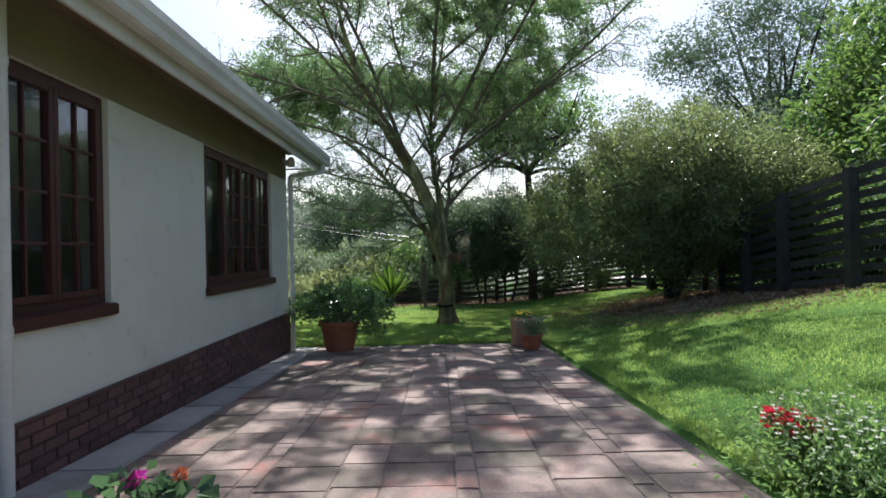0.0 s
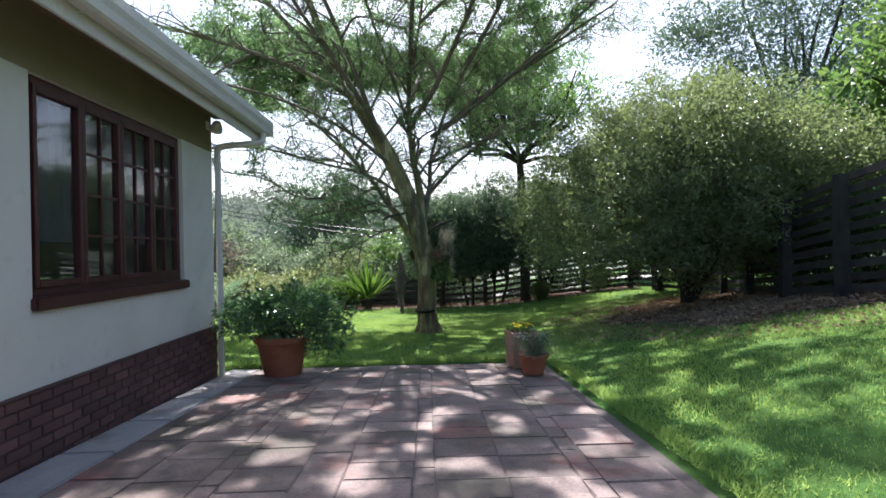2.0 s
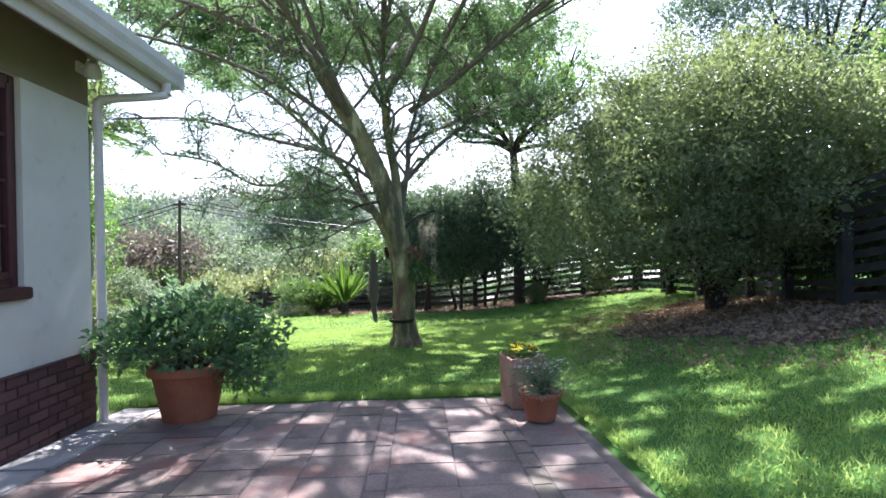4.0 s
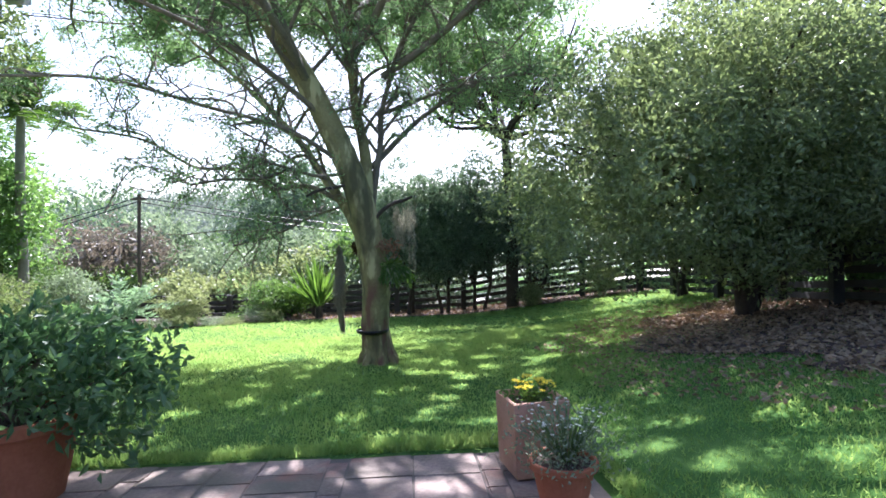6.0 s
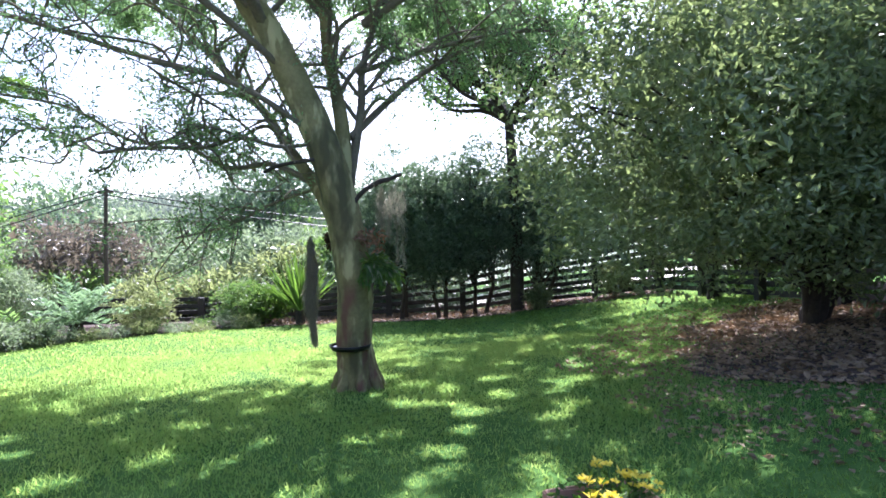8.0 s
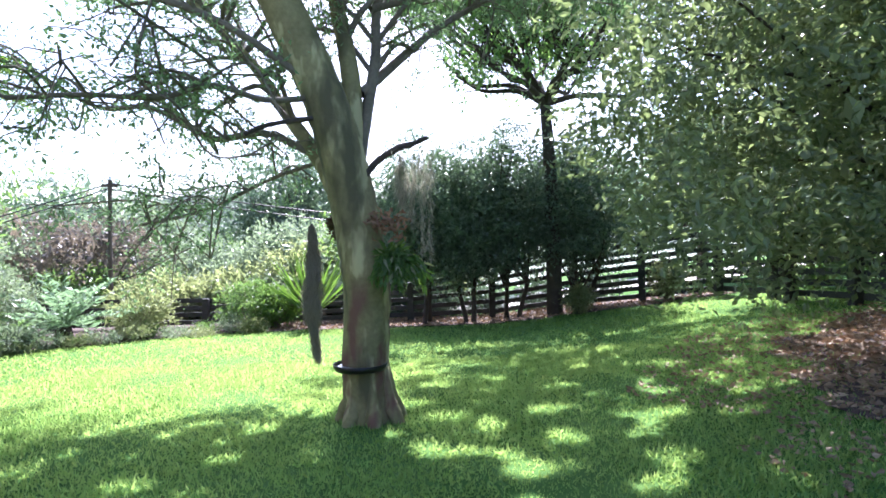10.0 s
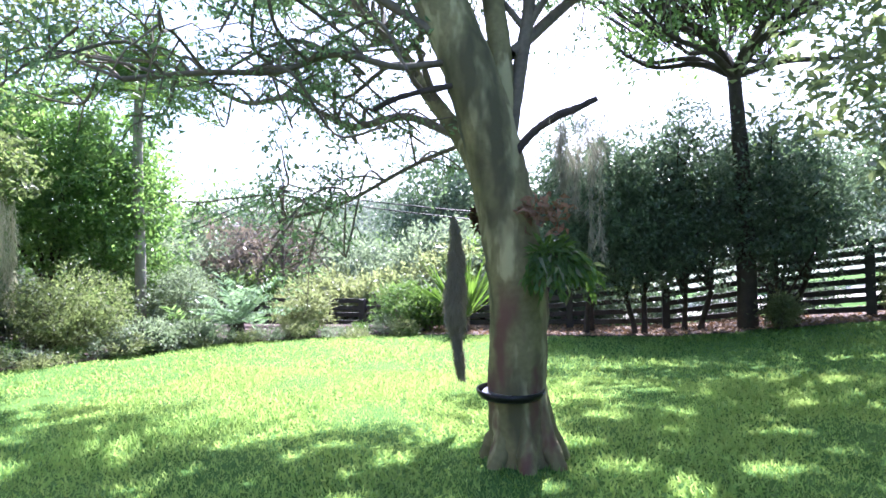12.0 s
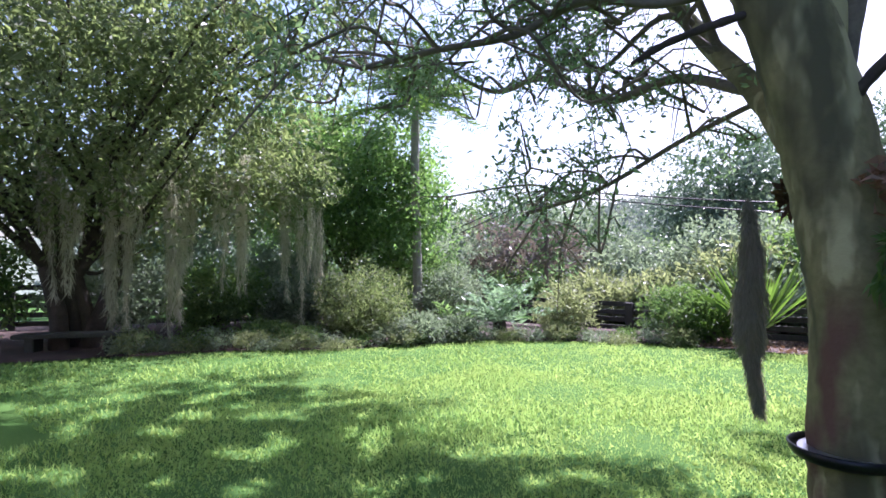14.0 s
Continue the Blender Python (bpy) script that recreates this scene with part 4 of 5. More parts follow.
    for c in clumps[gaps > -0.22]:
        near = np.argmin(np.sum((np.concatenate(tips) - c) ** 2, 1))
        q = np.concatenate(tips)[near]
        twigs.add([q, (q + c) / 2 + np.array([0, 0, 0.08]), c], [0.012, 0.008, 0.004])
        upper.append(c + rng.standard_normal((80, 3)) * np.array([0.17, 0.17, 0.05]))
    at, upper = np.concatenate(places), np.concatenate(upper)
    # leaves removed in a wave pattern that paints dapples on the ground
    at, upper = at[~sun_spot_cut(at + inv)], upper[~sun_spot_cut(upper + inv)]
    put("crown", leaf_mesh("crown", at, 0.058, 0.022, M_FEATHER, rng, np.array([0, 0, -0.1]), 1.0), tree, label="fine feathery green foliage")
    put("upper_crown", leaf_mesh("upper_crown", upper, 0.11, 0.042, M_FEATHER, rng, None, 1.0), tree, label="denser green foliage added at the tree's top, mostly unseen, to shade the ground")
    stubs = Tubes(8)
    stubs.add(curve(np.array([(0.1, 14.0, 1.4), (0.21, 13.98, 1.54), (0.33, 13.97, 1.655), (0.45, 13.95, 1.715), (0.58, 13.92, 1.75), (0.72, 13.9, 1.8)]) - inv, 5), np.interp(np.arange(26), [0, 8, 15, 25], [0.034, 0.026, 0.03, 0.02]), 0.12, rng)
    stubs.add(curve(np.array([(-0.15, 13.95, 2.0), (-0.4, 13.85, 1.95), (-0.62, 13.8, 1.9), (-0.78, 13.75, 1.82)]) - inv, 5), np.linspace(0.024, 0.018, 16), 0.12, rng)
    put("stub_branch", stubs.mesh("stub_branch", M_DARKBARK), tree, label="dark broken-off branch stub")
    return z0


TREE_Z = main_tree()


def hanging(name, x, y, top, low, r, n, mat, seed, label, long=0.3, thick=0.004):
    """Strands hanging from a point, bunched like a beard."""
    rng = np.random.default_rng(seed)
    ob = thing(name, x, y, top, label, "hanging moss")
    h = top - low
    at = []
    tails = max(5, int(r / 0.024))
    turn = rng.uniform(0, math.pi)
    for k in range(tails):
        across, back = rng.uniform(-1, 1) * r * 1.25, rng.uniform(-0.6, 0.6) * r
        cx, cy = across * math.cos(turn) - back * math.sin(turn), across * math.sin(turn) + back * math.cos(turn)
        ln = h * (rng.uniform(0.3, 0.95) if k else 1.0)
        m = max(24, int(2.4 * n * ln / h / tails))
        f = rng.random(m) ** 0.85
        w = (0.016 + 0.3 * r * (1 - f) ** 0.8) * rng.standard_normal(m) * 0.6
        b = rng.uniform(0, 2 * math.pi, m)
        sway = 0.14 * r * np.sin(f * 5 + 1.7 * k)
        at.append(np.stack([cx * (1 - 0.25 * f) + w * np.cos(b) + sway, cy * (1 - 0.25 * f) + w * np.sin(b), -f * ln * 0.94 + 0.25 * h * rng.random() - 0.12 * h], -1))
    p = np.concatenate(at)
    d = np.tile([0, 0, -1.0], (len(p), 1))
    put("moss_beard", leaf_mesh("moss_beard", p, long, thick, mat, rng, d, 0.3, 0.06), ob)
    return ob


def spindle():
    """A thatchy spindle of old moss with a thin tail, hung on a twig."""
    rng = np.random.default_rng(41)
    ob = thing("beard_moss", -0.44, 14.85, 1.14, "grey-brown dry thatchy beard hanging beside the trunk", "hanging moss")
    z = np.array([0.0, 0.06, 0.2, 0.4, 0.6, 0.78, 0.88, 0.95, 1.05, 1.2, 1.38])
    r = np.array([0.01, 0.02, 0.045, 0.072, 0.09, 0.097, 0.088, 0.05, 0.034, 0.028, 0.012])
    s = np.linspace(0, 1.38, 40)
    rr = np.interp(s, z, r)
    way = lambda h: np.stack([0.012 * np.sin(h * 5.1) + 0.045 * np.clip(h - 0.7, 0, 1), 0.012 * np.sin(h * 4.3 + 1)], -1)
    core = Tubes(14)
    core.add(np.concatenate([way(s), -s[:, None]], 1), rr * 0.66, 0.12, rng)
    put("thatch", core.mesh("thatch", M_BEARD), ob)
    n = 7600
    f, a = rng.uniform(0, 1.36, n), rng.uniform(0, 2 * math.pi, n)
    q = np.interp(f, z, r) * rng.uniform(0.6, 0.98, n) * (1 + 0.16 * np.sin(f * 21 + 2 * a))
    p = np.concatenate([way(f) + np.stack([q * np.cos(a), q * np.sin(a)], -1), -f[:, None]], 1)
    d = np.stack([0.22 * np.cos(a), 0.22 * np.sin(a), -np.ones(n)], -1)
    put("moss_beard", leaf_mesh("moss_beard", p, 0.085, 0.005, M_BEARD, rng, d * 3, 0.5, 0.1), ob)


spindle()
hanging("hanging_moss", 0.53, 13.97, 1.65, 1.0, 0.085, 700, M_GREYMOSS, 43, "grey-green moss hanging from a broken branch", 0.11)
hanging("hanging_moss", 0.72, 13.93, 1.68, 0.72, 0.06, 420, M_GREYMOSS, 44, "thin grey-green moss hanging from a broken branch", 0.12)


def staghorn():
    rng = np.random.default_rng(51)
    f = thing("staghorn_fern", 0.39, 13.91, 0.9, "staghorn fern with drooping green fronds and brown shields on the trunk", "fern")
    n = 110
    p = rng.standard_normal((n, 3)) * np.array([0.07, 0.05, 0.045]) + np.array([0.0, -0.03, 0.17])
    put("brown_shield", leaf_mesh("brown_shield", p, 0.08, 0.035, M_BROWNLEAF, rng, None, 1.0, 0.3), f, label="curled russet dead fronds")
    t = []
    ways = []
    for k in range(80):
        a = rng.uniform(-2.4, 1.2)
        out = np.array([math.cos(a) * 0.8 + 0.2, math.sin(a) * 0.7, rng.uniform(-0.2, 0.5)])
        ln = rng.uniform(0.2, 0.45)
        for s in np.linspace(0.1, 1, 9):
            t.append(out * ln * s * (1 - 0.25 * s) + np.array([0, 0, -0.55 * ln * s * s - 0.08]))
            ways.append(out * 0.5 + np.array([0, 0, -1.1 * s]))
    t, ways = np.array(t), np.array(ways)
    put("frondwork", leaf_mesh("frondwork", t, 0.12, 0.03, M_FERN, rng, ways * 1.5, 0.4), f)
    pale = rng.choice(len(t), 60)
    put("young_frond", leaf_mesh("young_frond", t[pale], 0.16, 0.03, M_PALELEAF, rng, ways[pale], 0.4), f, label="pale forked young fronds")


staghorn()
bush((-0.09, 14.3, 1.0), "bromeliad", [(0, 0, 0.08, 0.09, 0.08, 0.08)], 20, 9, 0.02, 0.09, 0.03, M_DARKBROWN, 52, "small dark brown plant clinging to the trunk", "plant", 1, stem_r=0.006)


def trunk_basin():
    """The black feeding ring clasped to the trunk."""
    b = thing("trunk_feeder", 0.145, 14.03, -0.18, "black shallow bowl ring clamped round the pale trunk", "feeder")
    bm = bmesh.new()
    n = 40
    prof = [(0.195, 0.0), (0.212, 0.004), (0.23, 0.028), (0.236, 0.058), (0.226, 0.06), (0.219, 0.035), (0.208, 0.02), (0.195, 0.016)]
    rings = [[bm.verts.new(((r - 0.012 * math.cos(a)) * math.cos(a) - 0.01, r * math.sin(a) - 0.01, z)) for a in (2 * math.pi * i / n for i in range(n))] for r, z in prof]
    rings.append(rings[0])
    for p, q in zip(rings, rings[1:]):
        for i in range(n):
            bm.faces.new((p[i], p[(i + 1) % n], q[(i + 1) % n], q[i]))
    bmesh.ops.recalc_face_normals(bm, faces=bm.faces[:])
    part("bowl", bm, M_BLACKMETAL, b, smooth=True)
    bm = lathe([(0.19, 0.02), (0.214, 0.034), (0.216, 0.036)], 36)
    part("water", bm, M_GALV, b, "shining water in the bowl")


trunk_basin()


def crowned(name, x, y, blobs, clusters, each, spread, leaf, wide, mat, seed, label, trunks, bark, r0=0.15, inner=0.5, extra=None, group="", fork=0.3, lean=0.4, core=0, limbs=9):
    """A tree or large shrub: stems that fan into limbs, and a crown of sprigs."""
    rng = np.random.default_rng(seed)
    z = gz(x, y)
    t = thing(name, x, y, z, label, "tree" if r0 > 0.09 else "shrub", group)
    c, p, d = foliage(blobs, clusters, each, spread, rng, inner)
    wood = Tubes(8)
    mid = np.mean(np.array(blobs)[:, :3], 0)
    for k in range(trunks):
        foot = np.array([rng.uniform(-1, 1), rng.uniform(-1, 1), 0]) * (0.22 if trunks > 1 else 0.0)
        foot[2] = -0.15
        fk = foot * 0.4 + np.array([mid[0], mid[1], 0]) * 0.25 + np.array([0, 0, mid[2] * fork]) + rng.standard_normal(3) * (0.25 if trunks > 1 else 0.05)
        stem = curve([foot, foot * 0.6 + fk * 0.4 + rng.standard_normal(3) * 0.05, fk], 5)
        wood.add(stem, np.linspace(r0, r0 * 0.75, len(stem)), 0.03, rng)
        for tip in c[rng.choice(len(c), limbs)]:
            m = fk * 0.5 + tip * 0.5 + rng.standard_normal(3) * 0.2 + np.array([0, 0, 0.15 * (tip[2] - fk[2])])
            limb = curve([fk, fk * 0.7 + m * 0.3 + np.array([0, 0, 0.1]), m, tip], 5)
            wood.add(limb, np.linspace(r0 * 0.5, 0.012, len(limb)))
    put("trunk", wood.mesh("trunk", bark), t)
    ok = p[:, 2] > 0.15
    put("crown", leaf_mesh("crown", p[ok], leaf, wide, mat, rng, d[ok] * lean, 0.9), t)
    if core:
        q = blob_points([(b[0], b[1], b[2], b[3] * 0.75, b[4] * 0.75, b[5] * 0.75) for b in blobs], core, rng, 0.15)
        put("inner_foliage", leaf_mesh("inner_foliage", q, leaf * 2.4, wide * 2.6, mat, rng), t)
    return t


# the round shrub over the mulch bed
crowned("round_shrub", 6.2, 14.7, [(0.2, -0.4, 2.8, 3.4, 3.0, 1.9), (-1.8, -1.0, 2.3, 2.5, 2.3, 1.7), (1.3, -0.2, 2.5, 2.1, 2.2, 1.9), (0.4, -1.6, 2.7, 2.6, 2.0, 1.9), (-0.2, 0.2, 4.0, 2.2, 2.0, 1.3), (2.0, -1.8, 2.5, 1.4, 1.4, 1.3)],
        4300, 34, 0.13, 0.088, 0.04, M_SHRUB, 61, "wide round dark glossy shrub over bare soil", 6, M_DARKBARK, 0.085, 0.58, core=1500)
# dark row in front of the far fence
for k, (x, y, h, w) in enumerate(((0.7, 22.9, 4.9, 1.35), (1.9, 22.7, 4.5, 1.2), (2.9, 23.0, 5.1, 1.2), (4.7, 22.8, 4.7, 1.35))):
    crowned("hedge_tree", x, y, [(0, 0, h * 0.62, w, w, h * 0.36), (0.1, -0.1, h * 0.42, w * 1.1, w * 0.9, h * 0.24), (-w * 0.5, 0.1, h * 0.55, w * 0.7, w * 0.7, h * 0.3)], 820, 22, 0.13, 0.1, 0.045, M_DARKLEAF, 70 + k, "dark dense bluish-green tree by the fence", 2, M_DARKBARK, 0.07, 0.4, core=900, group="dark trees along the fence")
crowned("hedge_tree", 7.6, 19.5, [(0, 0, 2.6, 1.9, 2.2, 1.4)], 700, 22, 0.14, 0.1, 0.045, M_DARKLEAF, 77, "dark dense bluish-green tree by the fence", 3, M_DARKBARK, 0.08, 0.4, group="dark trees along the fence")


def candelabra(x, y):
    """The bare-limbed tree with big leaves at its branch ends."""
    rng = np.random.default_rng(81)
    z = gz(x, y)
    t = thing("umbrella_tree", x, y, z, "slim dark tree with spreading bare limbs and large tip leaves", "tree")
    wood = Tubes(8)
    node = np.array([-0.12, 0, 5.15])
    wood.add(curve([(0, 0, -0.1), (0.0, 0, 2.0), (-0.05, 0, 3.8), node], 6), np.linspace(0.2, 0.13, 19), 0.02, rng)
    places = []
    for k in range(15):
        a = 2 * math.pi * k / 15 + rng.uniform(-0.2, 0.2)
        rr, up = rng.uniform(1.6, 3.7), rng.uniform(0.3, 2.8)
        tip = node + np.array([math.cos(a) * rr, math.sin(a) * rr, up])
        line = curve([node, node + np.array([math.cos(a) * rr * 0.3, math.sin(a) * rr * 0.3, 0.1 + 0.3 * up]), node + np.array([math.cos(a) * rr * 0.7, math.sin(a) * rr * 0.7, up * 0.5]), tip], 5)
        wood.add(line, np.linspace(0.085, 0.025, len(line)))
        for _ in range(9):
            q = line[rng.integers(9, len(line))]
            e = q + rng.standard_normal(3) * 0.35 + np.array([0, 0, 0.3])
            wood.add([q, (q + e) / 2 + rng.standard_normal(3) * 0.05, e], [0.02, 0.014, 0.01])
            places.append(e + rng.standard_normal((30, 3)) * 0.17)
    # extra high clumps, added mainly for the shade they throw on the lawn
    for c in blob_points([(0, 0, 8.0, 3.6, 3.4, 0.9), (-1.2, -1.0, 7.6, 2.4, 2.2, 0.7), (1.6, 0.6, 7.7, 2.4, 2.2, 0.7), (-2.4, 0.6, 8.5, 2.0, 2.4, 0.5), (-2.6, 2.6, 8.6, 1.8, 1.6, 0.5), (0.4, 2.8, 8.4, 2.2, 1.6, 0.5)], 250, rng, 0.1):
        wood.add([node + np.array([c[0] * 0.4, c[1] * 0.4, 1.2]), node * 0.3 + c * 0.7, c], [0.02, 0.012, 0.006])
        places.append(c + rng.standard_normal((34, 3)) * 0.2)
    places = np.concatenate(places)
    places = places[~sun_spot_cut(places + np.array([x, y, z]))]
    put("trunk", wood.mesh("trunk", M_DARKBARK), t)
    put("crown", leaf_mesh("crown", places, 0.17, 0.075, M_FIGLEAF, rng, np.array([0, 0, -0.3]), 0.9), t)


candelabra(3.85, 22.5)

# tall trees behind the right-hand fence, and round the place
for k, (x, y, h, w, m, lab) in enumerate((
        (16.5, 16.0, 11.0, 4.5, M_MIDLEAF, "tall bright green tree beyond the fence"),
        (11.5, 13.0, 7.5, 2.8, M_MIDLEAF, "bright green tree over the side fence"),
        (9.6, 26.5, 6.0, 2.6, M_DARKLEAF, "dark spreading tree beyond the road"),
        (-6.0, 36.5, 8.8, 4.2, M_DARKLEAF, "dark rounded tree on the slope beyond the fence"),
        (2.5, 33.0, 6.0, 3.2, M_DARKLEAF, "dark rounded tree beyond the road"),
        (8.0, 36.0, 7.0, 3.6, M_MIDLEAF, "rounded tree beyond the road"),
        (9.6, 9.0, 4.6, 2.2, M_MIDLEAF, "dense green tree close behind the side fence"),
        (9.8, 5.0, 4.4, 2.2, M_MIDLEAF, "dense green tree close behind the side fence"),
        (10.2, 16.5, 5.5, 2.4, M_DARKLEAF, "dark dense tree close behind the side fence"),
        (19.0, 27.0, 9.0, 4.0, M_DARKLEAF, "dark tall tree beyond the yard"))):
    crowned("tall_tree" if h > 6.5 else "far_tree", x, y, [(0, 0, h * 0.68, w * 0.8, w * 0.8, h * 0.26), (-w * 0.4, 0.3, h * 0.5, w * 0.6, w * 0.6, h * 0.2), (w * 0.4, -0.3, h * 0.58, w * 0.6, w * 0.6, h * 0.22), (0, -0.5, h * 0.42, w * 0.6, w * 0.5, h * 0.16)],
            620, 18, 0.22, 0.18, 0.085, m, 90 + k, lab, 1, M_DARKBARK, 0.2, 0.45, fork=0.55, core=900)


crowned("gum_tree", 12.8, 20.5, [(-1.5, 0, 7.0, 2.2, 2.0, 1.5), (1.6, 0, 8.0, 2.4, 2.2, 1.6), (-0.2, 0, 9.6, 2.6, 2.2, 1.4), (-3.2, 0, 8.2, 1.6, 1.6, 1.0), (3.6, 0.3, 6.4, 1.7, 1.7, 1.2), (0.3, -1.0, 6.0, 1.6, 1.5, 0.8)],
        760, 26, 0.24, 0.17, 0.06, M_DARKLEAF, 88, "tall grey-green gum tree with open limbs beyond the fence", 1, M_DARKBARK, 0.26, 0.2, fork=0.5, limbs=20)
# dark undergrowth behind the mossy tree
for k, (x, y, r, h) in enumerate(((-12.6, 12.2, 1.3, 2.2), (-12.2, 14.6, 1.2, 1.8), (-11.8, 16.6, 1.2, 1.7), (-12.4, 18.6, 1.3, 2.2), (-13.0, 10.0, 1.4, 2.4), (-10.8, 18.2, 0.9, 1.3))):
    bush((x, y, gz(x, y)), "understorey_bush", [(0, 0, h * 0.5, r, r, h * 0.5), (r * 0.4, 0.2, h * 0.6, r * 0.7, r * 0.7, h * 0.42)], 300, 18, 0.11, 0.12, 0.055, M_GREYLEAF if k % 2 else M_MIDLEAF, 180 + k, "dense grey-green understorey bush in the shade of the mossy tree", "shrub", 6, M_DARKBARK)


def stone_bench(x, y, rz):
    b = thing("garden_bench", x, y, gz(x, y), "low weathered grey stone garden bench under the mossy tree", "bench", rz=rz)
    part("seat", boxed(-0.85, 0.85, -0.18, 0.18, 0.26, 0.33, 0.012), M_DARKSTONE, b)
    for sx in (-0.6, 0.6):
        part("leg", boxed(sx - 0.07, sx + 0.07, -0.14, 0.14, -0.03, 0.26, 0.012), M_DARKSTONE, b)


stone_bench(-10.0, 13.5, 48.5)


for k, (x, y) in enumerate(((7.7, 2.5), (7.7, 4.3), (7.8, 6.2), (7.8, 8.0), (7.9, 9.8), (8.0, 11.6), (8.5, 13.4), (8.7, 15.2), (8.9, 17.0), (9.0, 18.8), (9.0, 20.6))):
    bush((x, y, gz(x, y)), "fence_bush", [(0, 0, 0.8, 0.8, 0.95, 0.8), (0.3, 0.2, 1.2, 0.7, 0.8, 0.6)], 230, 18, 0.1, 0.11, 0.05, M_MIDLEAF, 640 + k, "dark green bush growing behind the side fence", "shrub", 6, M_DARKBARK, group="bushes behind the fence")


# ---- left border: palm, mossy tree, bushes ----
def palm(x, y, h):
    rng = np.random.default_rng(101)
    z = gz(x, y)
    p = thing("palm_tree", x, y, z, "slender palm with a pale smooth stem and feathery crown", "palm")
    stem = Tubes(12)
    line = curve([(0, 0, -0.1), (0.03, 0, h * 0.3), (0.0, 0, h * 0.7), (0.06, 0, h)], 10)
    stem.add(line, np.interp(np.linspace(0, 1, len(line)), [0, 0.08, 0.9, 1], [0.2, 0.125, 0.105, 0.09]), 0.015, rng)
    put("stem", stem.mesh("stem", M_PALMBARK), p)
    ribs, at, ways = Tubes(5), [], []
    for k in range(40):
        a, e = 2.4 * k, rng.uniform(0.05, 1.4)
        ln = rng.uniform(1.6, 2.4)
        out = np.array([math.cos(a) * math.cos(e), math.sin(a) * math.cos(e), math.sin(e)])
        s = np.linspace(0, 1, 9)[:, None]
        rib = np.array([0.06, 0, h]) + out * ln * s + np.array([0, 0, -0.5]) * ln * s * s * math.cos(e)
        ribs.add(rib, np.linspace(0.016, 0.004, 9))
        side = unit(np.cross(out, [0, 0, 1.0]))
        for q in np.linspace(0.12, 1, 40):
            c = np.array([0.06, 0, h]) + out * ln * q + np.array([0, 0, -0.5]) * ln * q * q * math.cos(e)
            for sg in (-1, 1):
                at.append(c)
                ways.append(side * sg * 1.0 + out * 0.6 + np.array([0, 0, -0.25]))
    put("frondwork", ribs.mesh("frondwork", M_FERN), p)
    put("leafage", leaf_mesh("leafage", np.array(at), 0.42, 0.035, M_FERN, rng, np.array(ways) * 2, 0.3), p)


palm(-9.2, 20.65, 5.6)

mossy = crowned("mossy_tree", -10.6, 13.6, [(0, 0, 4.6, 3.6, 3.4, 2.6), (1.2, 2.0, 4.2, 2.4, 2.4, 2.2), (1.0, -2.2, 4.2, 2.6, 2.6, 2.4), (0.2, 0.6, 2.6, 2.2, 2.4, 1.1), (-2.0, 1, 4.8, 2.6, 2.6, 2.4), (0.8, 0.3, 6.2, 2.8, 3, 2), (0.6, -4.5, 5.2, 2.6, 2.6, 2.4), (3.2, 2.4, 5.6, 1.6, 1.7, 1.0), (2.6, 0.6, 5.0, 1.5, 1.6, 1.0), (1.7, 3.4, 3.1, 0.95, 1.1, 0.65), (1.0, 2.6, 3.0, 1.0, 1.0, 0.7)],
                3000, 24, 0.17, 0.125, 0.055, M_OLIVELEAF, 111, "big spreading tree draped with grey hanging moss", 4, M_DARKBARK, 0.16, 0.5, fork=0.35, core=1000)
rng_m = np.random.default_rng(112)
for x, y, top, low, r in ((-9.45, 14.05, 2.1, -0.55, 0.285), (-9.2, 14.75, 1.9, -0.6, 0.285), (-9.6, 13.3, 1.9, 0.2, 0.2), (-9.2, 15.6, 2.2, 0.35, 0.2), (-9.0, 15.85, 2.5, 0.1, 0.18), (-9.4, 16.1, 1.7, 0.0, 0.15), (-9.0, 16.8, 2.2, 0.2, 0.16), (-8.85, 17.1, 1.8, -0.2, 0.15), (-8.8, 17.45, 1.7, -0.1, 0.13), (-10.0, 13.1, 2.5, 0.9, 0.24), (-10.3, 12.2, 2.4, 1.0, 0.24), (-9.6, 15.2, 2.3, 0.8, 0.17), (-9.9, 11.6, 2.2, 1.2, 0.2)):
    hanging("hanging_moss", x, y, top + 0.25, low, r, int((1300 if r > 0.28 else 620) * r / 0.15), M_MOSS, int(rng_m.integers(9999)), "long pale grey moss hanging from the spreading tree", 0.2, 0.009)
crowned("wild_fig", -11.5, 20.5, [(0, 0, 3.8, 2.3, 2.3, 2.4), (1.3, 0.3, 3.0, 1.6, 1.8, 1.9), (-1.8, -0.5, 4.4, 2.2, 2.2, 2.2)], 1500, 22, 0.17, 0.15, 0.07, M_FIGLEAF, 121, "dense leafy green tree behind the palm", 1, M_DARKBARK, 0.12, 0.5, core=600)
bush((-8.35, 18.1, gz(-8.35, 18.1)), "border_bush", [(0, 0, 0.85, 1.0, 0.95, 0.8), (0.5, -0.1, 0.6, 0.6, 0.6, 0.5), (-0.5, 0, 0.6, 0.6, 0.6, 0.55)], 560, 20, 0.09, 0.07, 0.032, M_OLIVELEAF, 131, "dense dark rounded border bush with pale flecks", "shrub", 8, M_DARKBARK)


